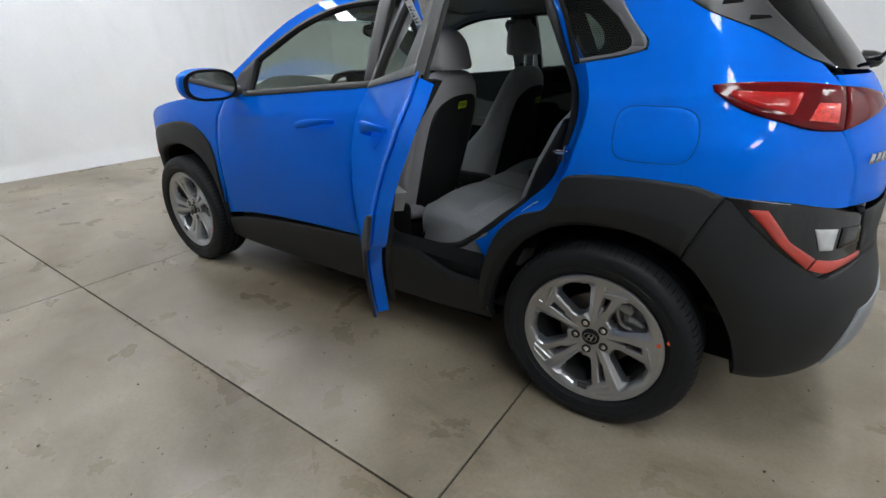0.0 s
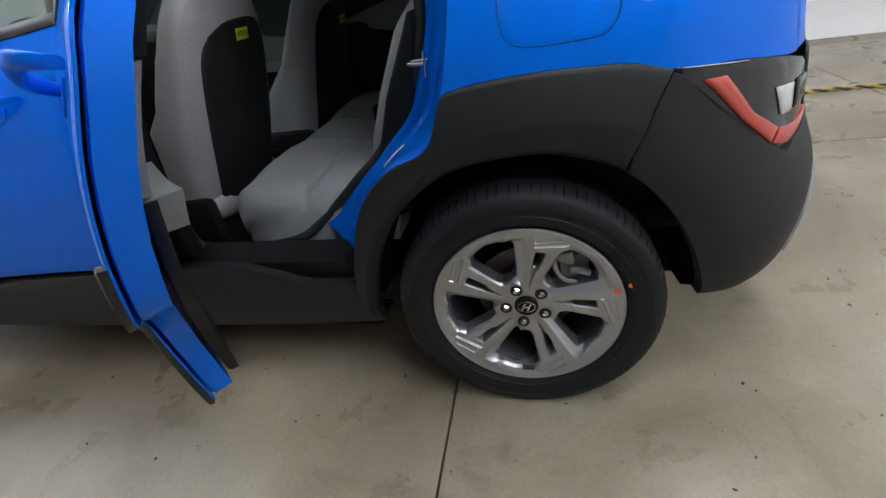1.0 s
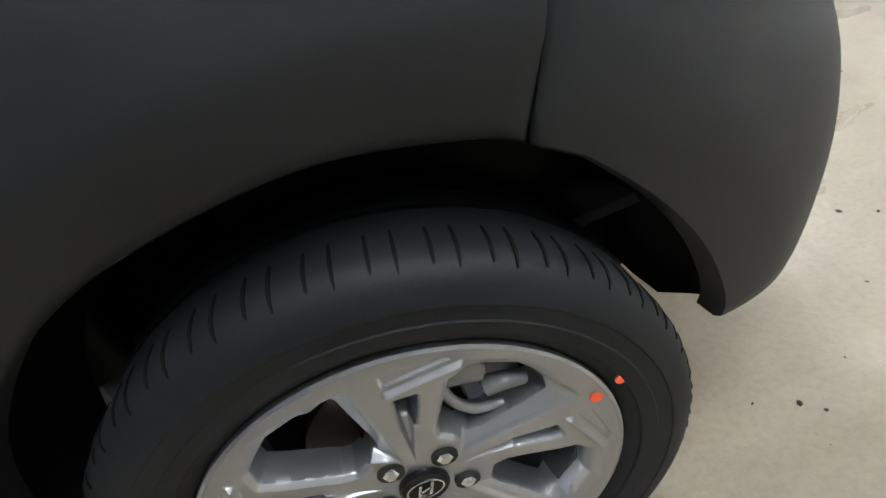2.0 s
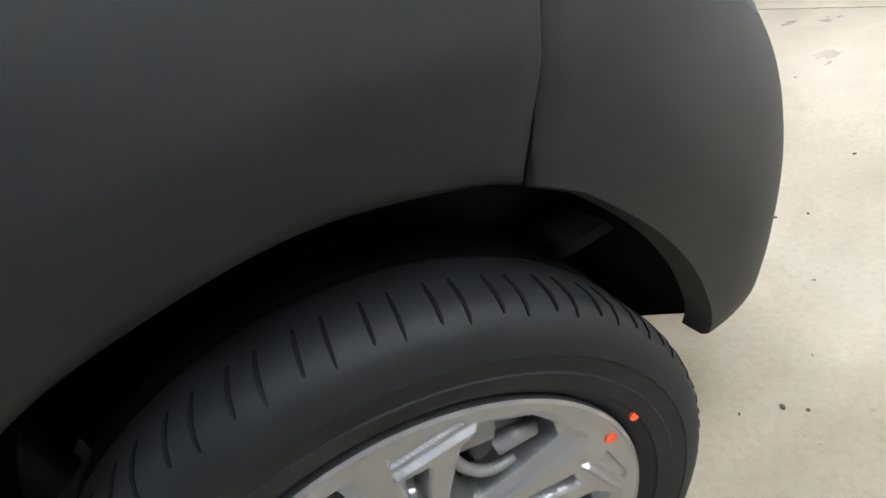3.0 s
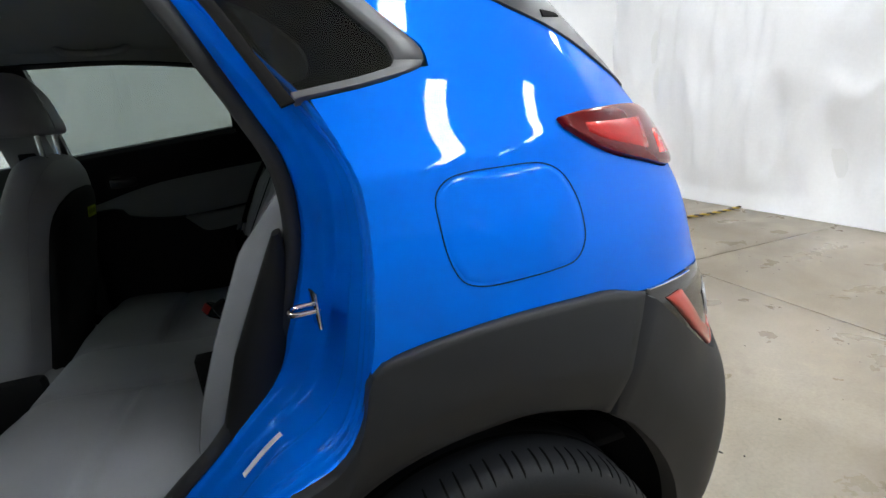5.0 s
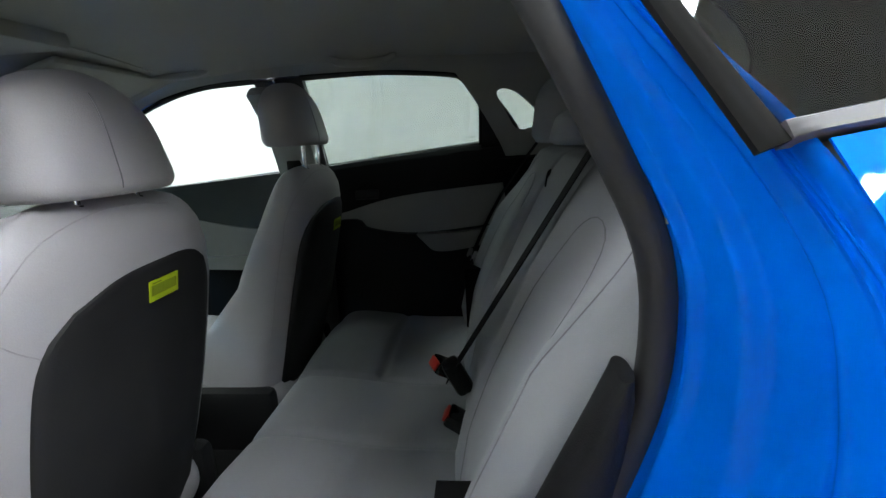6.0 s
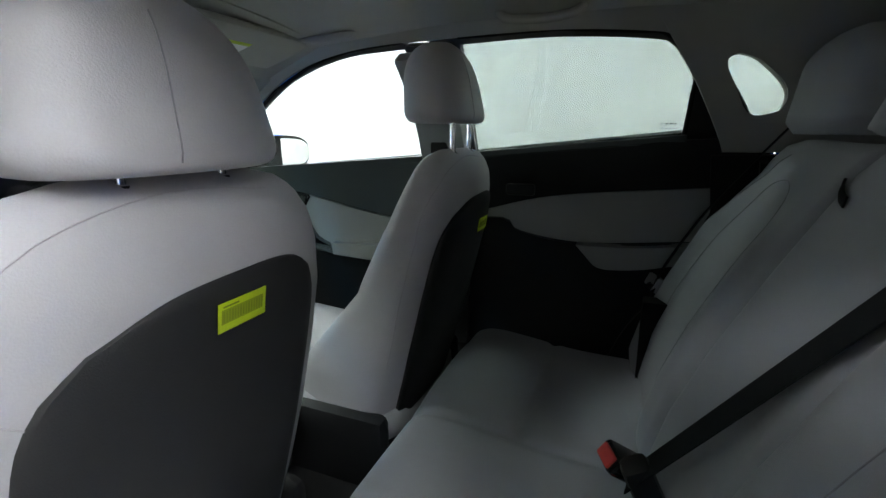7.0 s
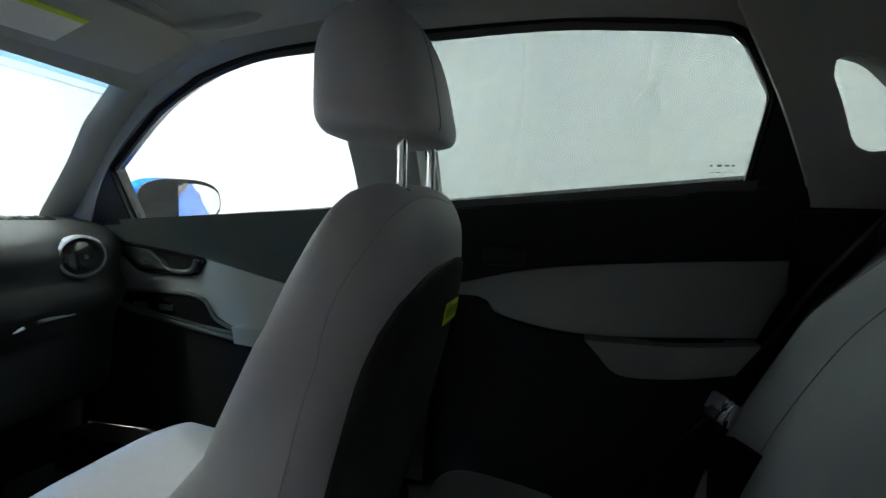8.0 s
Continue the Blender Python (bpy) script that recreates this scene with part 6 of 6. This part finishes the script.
def rear_bench():
    seat = thing("rear_seat", "", "")
    seat.parent = car
    seat["label"] = "light grey fabric rear bench with a split backrest"
    ny, nv = 150, 56
    g = np.zeros((ny, nv, 3))
    for i in range(ny):
        y = -.635 + 1.27 * i / (ny - 1)
        for j in range(nv):
            g[i, j] = rear_face(y, j / (nv - 1))
    end = np.minimum(np.abs(np.linspace(-1, 1, ny)), 1)
    g[:, :, 0] += (.05 * np.maximum(0, (end - .93) / .07) ** 2)[:, None]
    b = g.copy()
    inner = (np.abs(np.linspace(-.635, .635, ny)) < .48)[:, None]
    b[:, :, 0] = np.where(inner, np.maximum(g[:, :, 0] + .09, -.10), g[:, :, 0] + .022)
    b[:, :, 2] = np.minimum(b[:, :, 2], 1.15)
    shell("backrest", g, b, CLOTH, seat)
    prof = [(-.36, .575), (-.45, .580), (-.60, .585), (-.75, .605), (-.84, .612), (-.89, .600), (-.915, .570), (-.92, .53), (-.905, .46), (-.86, .43), (-.38, .43)]
    pr = spline(prof, 150)
    ys = np.linspace(-.665, .665, 190)
    rings = []
    for y in ys:
        e = max(0, (abs(y) - .61) / .055)
        r = []
        for x, z in pr:
            zz = z
            if z > .50:
                zz += .014 * math.exp(-((abs(y) - .36) / .16) ** 4) - .010 * math.exp(-((abs(y) - .135) / .012) ** 2) - .008 * math.exp(-((x + .66) / .012) ** 2) * (1 if abs(y) > .15 else 0)
                zz -= .05 * e * e
            r.append(np.array([x + (.03 * e * e if x < -.85 else 0), y, zz]))
        rings.append(r)
    loft_part("cushion", rings, CLOTH, seat, angle=70)
    for y, w, h in ((-.345, .168, .200), (.372, .168, .185), (.02, .125, .080)):
        rings = []
        for t in np.linspace(0, 1, 18):
            cap = min(1, math.sqrt(max(0, 1 - max(0, (t - .6) / .4) ** 2)) + .02)
            foot = min(1, .75 + t * 2)
            rings.append(ring((-.150 + .024 * t, y, 1.212 + h * t), (0, 1, 0), (1, 0, 0), max(.01, w * cap * foot * (1 - .12 * t)), max(.006, .062 * cap * foot), 36, 2.7))
        loft_part("headrest", rings, CLOTH, seat, "grey headrest", angle=75)
    def seam(pts, r=.0008):
        tube_part("seam", [np.array(rear_face(y, v)) + (-.0006, 0, 0) for y, v in spline(pts, 40)], r, PIPING, seat, "", n=6)

    for k in (-1, 1):
        seam([(k * .29, .10), (k * .285, .30), (k * .30, .50), (k * .37, .60), (k * .46, .57), (k * .50, .42), (k * .505, .25), (k * .50, .10)])
        seam([(k * .565, .10), (k * .575, .35), (k * .56, .55), (k * .50, .72)], .0009)
    # lap and shoulder belt of the middle seat with its buckles
    p0, p1 = np.array([-.175, -.225, 1.212]), np.array([-.452, -.040, .695])
    pts = [np.array([-.10, -.24, 1.205]), np.array([-.145, -.235, 1.217])] + [p0 + (p1 - p0) * t for t in np.linspace(0, 1, 14)]
    across = np.cross((-.90, .05, .42), p1 - p0)
    ribbon_part("seat_belt", pts, across, .0235, .0012, BELT, seat, "black webbing across the backrest")
    box_part("belt_end", (-.022, -.020, -.05), (.022, .020, .05), TRIMBLACK, seat, "", .012, pose(-.43, -.045, .70, 10, -25, 15))
    for x, y, z, r in ((-.462, -.012, .705, 15), (-.43, -.078, .605, -20)):
        m = pose(x, y, z, 15, -55, r)
        k = box_part("buckle", (-.018, -.026, -.045), (.018, .026, .032), GLOSSBLACK, seat, "black buckle with a red button", .009, m)
        box_part("button", (-.012, -.018, .030), (.012, .018, .037), BUCKLERED, seat, "red release button", .003, m)
    ribbon_part("seat_belt", spline([(-.13, .62, 1.26), (-.205, .605, 1.164), (-.300, .60, 1.03), (-.370, .60, .90), (-.400, .595, .825), (-.425, .585, .70), (-.43, .575, .61)], 24), (0.3, .9, 0), .022, .0012, BELT, seat, "black webbing")
    ribbon_part("seat_belt", [(-.12, -.62, 1.20), (-.22, -.625, 1.0), (-.36, -.63, .75), (-.42, -.62, .60)], (0.3, .9, 0), .022, .0012, BELT, seat, "black webbing")
    strap = [np.array(rear_face(y_, v_)) + (-.006, 0, 0) for y_, v_ in ((.172, .640), (.15, .632), (.12, .612), (.095, .600))]
    ribbon_part("pull_strap", spline(strap, 12), (.2, .1, 1), .008, .0015, BELT, seat, "small dark folding strap")
    box_part("belt_tongue", (-.012, -.03, -.022), (.012, .03, .022), CHROME, seat, "", .006, pose(-.405, .592, .825, 0, 25, 20))
    for k in (-1, 1):
        rings = [ring((x, k * .648, z), (1, 0, .3), (0, 1, 0), r, .024, 24, 2.3) for x, z, r in ((-.345, .52, .04), (-.352, .62, .058), (-.330, .74, .055), (-.298, .86, .045), (-.268, .95, .030), (-.250, 1.01, .017), (-.243, 1.04, .007))]
        loft_part("side_bolster_trim", rings, TRIMBLACK, seat, "black side trim beside the backrest")


rear_bench()
box_part("parcel_shelf", (-.02, -.60, 1.02), (.42, .60, 1.035), CARPET, car, "black parcel shelf", .004)

# ---- dashboard ----
dash = thing("dashboard", "", "")
dash.parent = car
dash["label"] = "black dashboard with round vents and a silver line"
prof = [(-2.28, 1.068), (-2.10, 1.085), (-1.93, 1.075), (-1.83, 1.048), (-1.80, 1.005), (-1.81, .95), (-1.79, .90), (-1.80, .86), (-1.84, .80), (-1.86, .68), (-1.90, .60), (-2.20, .60)]
pr = spline(prof, 44)
rings = []
for y in np.linspace(-.74, .74, 50):
    e = max(0, (abs(y) - .62) / .12)
    hood_ = .05 * math.exp(-((y + .37) / .17) ** 4)
    rings.append([np.array([x + (-.06 * e * e if x > -2.0 else 0) - .05 * (y / .74) ** 2, y, z + (hood_ if (x > -2.15 and z > 1.0) else 0)]) for x, z in pr])
loft_part("body", rings, DASH, dash, angle=45)
for y in (.567, -.567):
    disc_part("vent_ring", (-1.816, y, 1.0), (1, .25 * (1 if y < 0 else -1), 0), .053, .03, ALLOY, dash, "satin silver vent ring", n=40, inner=.0465, bevel=.004)
    rings = [ring((-1.838 + d, y + .004, 1.0), (0, 1, 0), (0, 0, 1), r, r, 32, 2) for d, r in ((0, .047), (.012, .044), (.020, .034), (.024, .019), (.025, .006))]
    loft_part("vent", rings, GLOSSBLACK, dash, "black round vent ball")
    disc_part("vent_knob", (-1.810, y + .004, 1.0), (1, 0, 0), .006, .01, CHROME, dash, "", n=14)
ribbon_part("silver_line", spline([(-1.800, .400, .853), (-1.796, .43, .864), (-1.796, .47, .869), (-1.802, .53, .866)], 16), (0, .2, 1), [.0008 + .0042 * math.sin(math.pi * (i / 15) ** .6) for i in range(16)], .004, CHROME, dash, "silver trim line")
box_part("windscreen_vent", (-.05, -.10, 0), (.02, .10, .006), BLACK, dash, "black demister grille", .002, pose(-2.06, .55, 1.079, 0, 5, -14))
for i in range(5):
    box_part("grille_slat", (-.04, -.004, 0), (.015, .004, .009), TRIMDARK, dash, "", .001, pose(-2.06 + .006 * i, .48 + .035 * i, 1.080, 0, 5, -14))
scr = box_part("display", (-.012, -.135, -.075), (.008, .135, .075), TRIMBLACK, car, "black centre display with a map and round knobs", .012, pose(-1.72, -.135, 1.09, 0, -10, 0))
box_part("glass", (.0085, -.112, -.060), (.0105, .112, .066), SCREEN, scr, "dark glossy screen", .002, pose(-1.72, -.135, 1.09, 0, -10, 0))
box_part("screen_icon", (.0108, .05, .03), (.0112, .075, .042), CLEARLENS, scr, "", .0001, pose(-1.72, -.135, 1.09, 0, -10, 0))
for z in (-.005, .015):
    disc_part("screen_icon", (-1.706, -.06, 1.09 + z), (1, 0, 0), .004, .002, CLEARLENS, scr, n=12)
disc_part("knob", (-1.69, -.022, 1.05), (1, 0, 0), .012, .02, CHROME, scr, "chrome knob", n=24, bevel=.003)
box_part("centre_panel", (-1.86, -.15, .58), (-1.74, .15, .985), TRIMBLACK, dash, "black centre panel with climate knobs", .02)
for y in (-.09, .09):
    disc_part("climate_knob", (-1.715, y, .90), (1, 0, 0), .024, .03, TRIMDARK, dash, "dark climate knob", n=28, bevel=.004)
    disc_part("knob_ring", (-1.722, y, .90), (1, 0, 0), .027, .008, CHROME, dash, "", n=28)
box_part("console", (-1.78, -.10, .38), (-1.22, .10, .54), TRIMBLACK, car, "black centre console", .03)
box_part("console_lid", (-1.42, -.085, .54), (-1.20, .085, .59), TRIMBLACK, car, "black console armrest", .02)

# steering wheel
sw = thing("steering_wheel", "", "")
sw.parent = car
sw.matrix_basis = pose(-1.55, -.375, .985, 0, 66, 0)
bm = bmesh.new()
tube(bm, [(.182 * math.cos(a), .182 * math.sin(a), 0) for a in np.linspace(0, 2 * math.pi, 49)], .0155, 12)
part("rim", bm, TRIMBLACK, sw, "black steering wheel rim")
rings = [ring((0, 0, z), (1, 0, 0), (0, 1, 0), r * .085, r * .095, 28, 2.8) for z, r in ((-.05, .7), (-.02, 1), (.005, 1), (.02, .75))]
loft_part("hub", rings, TRIMDARK, sw)
for a in (90, 270, 0):
    box_part("spoke", (.07, -.025, -.012), (.178, .025, .004), TRIMDARK, sw, "", .006, pose(0, 0, 0, 0, 0, a))
tube_part("column", [(0, 0, -.03), (0, 0, -.30)], .04, TRIMBLACK, sw, n=16)

# mirror, visors, grips
rv = thing("interior_mirror", "", "")
rv.parent = car
rings = [ring((-1.655 + x, -.06, 1.375), (0, 1, 0), (0, 0, 1), .11 * r, .034 * r, 28, 3) for x, r in ((-.03, .8), (-.012, 1), (.0, 1))]
loft_part("shell", rings, TRIMBLACK, rv, "black rear-view mirror")
rings = [ring((-1.6555 + x, -.06, 1.375), (0, 1, 0), (0, 0, 1), .104 * r, .029 * r, 28, 3) for x, r in ((0, 1), (.003, .99))]
loft_part("glass", rings, MIRROR, rv, "mirror glass")
tube_part("stalk", [(-1.68, -.06, 1.38), (-1.71, -.03, 1.41), (-1.74, 0, 1.445)], .014, TRIMBLACK, rv)
box_part("overhead_console", (-1.55, -.10, 1.490), (-1.33, .10, 1.53), LINING, car, "grey overhead console with map lamps", .012)
for k in (1, -1):
    m = pose(-1.515, k * -.345, 1.455, 0, -16, 0)
    v = box_part("sun_visor", (-.10, -.215, -.012), (.105, .215, .012), LINING, car, "grey folded sun visor", .011, m)
    box_part("warning_label", (-.06, -.10 if k < 0 else -.02, -.0128), (.02, .02 if k < 0 else .10, -.0118), PAPER, v, "white warning label", .0003, m)
    box_part("label_strip", (.02, -.10 if k < 0 else -.02, -.0128), (.035, .02 if k < 0 else .10, -.0118), YELLOW, v, "yellow label strip", .0003, m)
    for x in (-1.33, -.72):
        if (k, x) == (1, -1.33):
            continue
        tube_part("grab_handle", spline([(x - .10, k * -.50, 1.512), (x - .085, k * -.49, 1.487), (x, k * -.485, 1.478), (x + .085, k * -.49, 1.487), (x + .10, k * -.50, 1.512)], 16), .0115, LINING, car, "grey roof grab handle", n=12)
# glass marks on the right rear window
bm = bmesh.new()
for i in range(3):
    for j in range(4):
        q = side(-.425 + .012 * j, 1.236 - .011 * i)
        add_box(bm, (q[0], -q[1] - .013, q[2]), (q[0] + (.0075 if (i + j) % 3 else .004), -q[1] - .0125, q[2] + (.0035 if i == 0 else .0015)), 0)
part("glass_mark", bm, INK, rear_door[-1], "small dark printed marks", smooth=False)
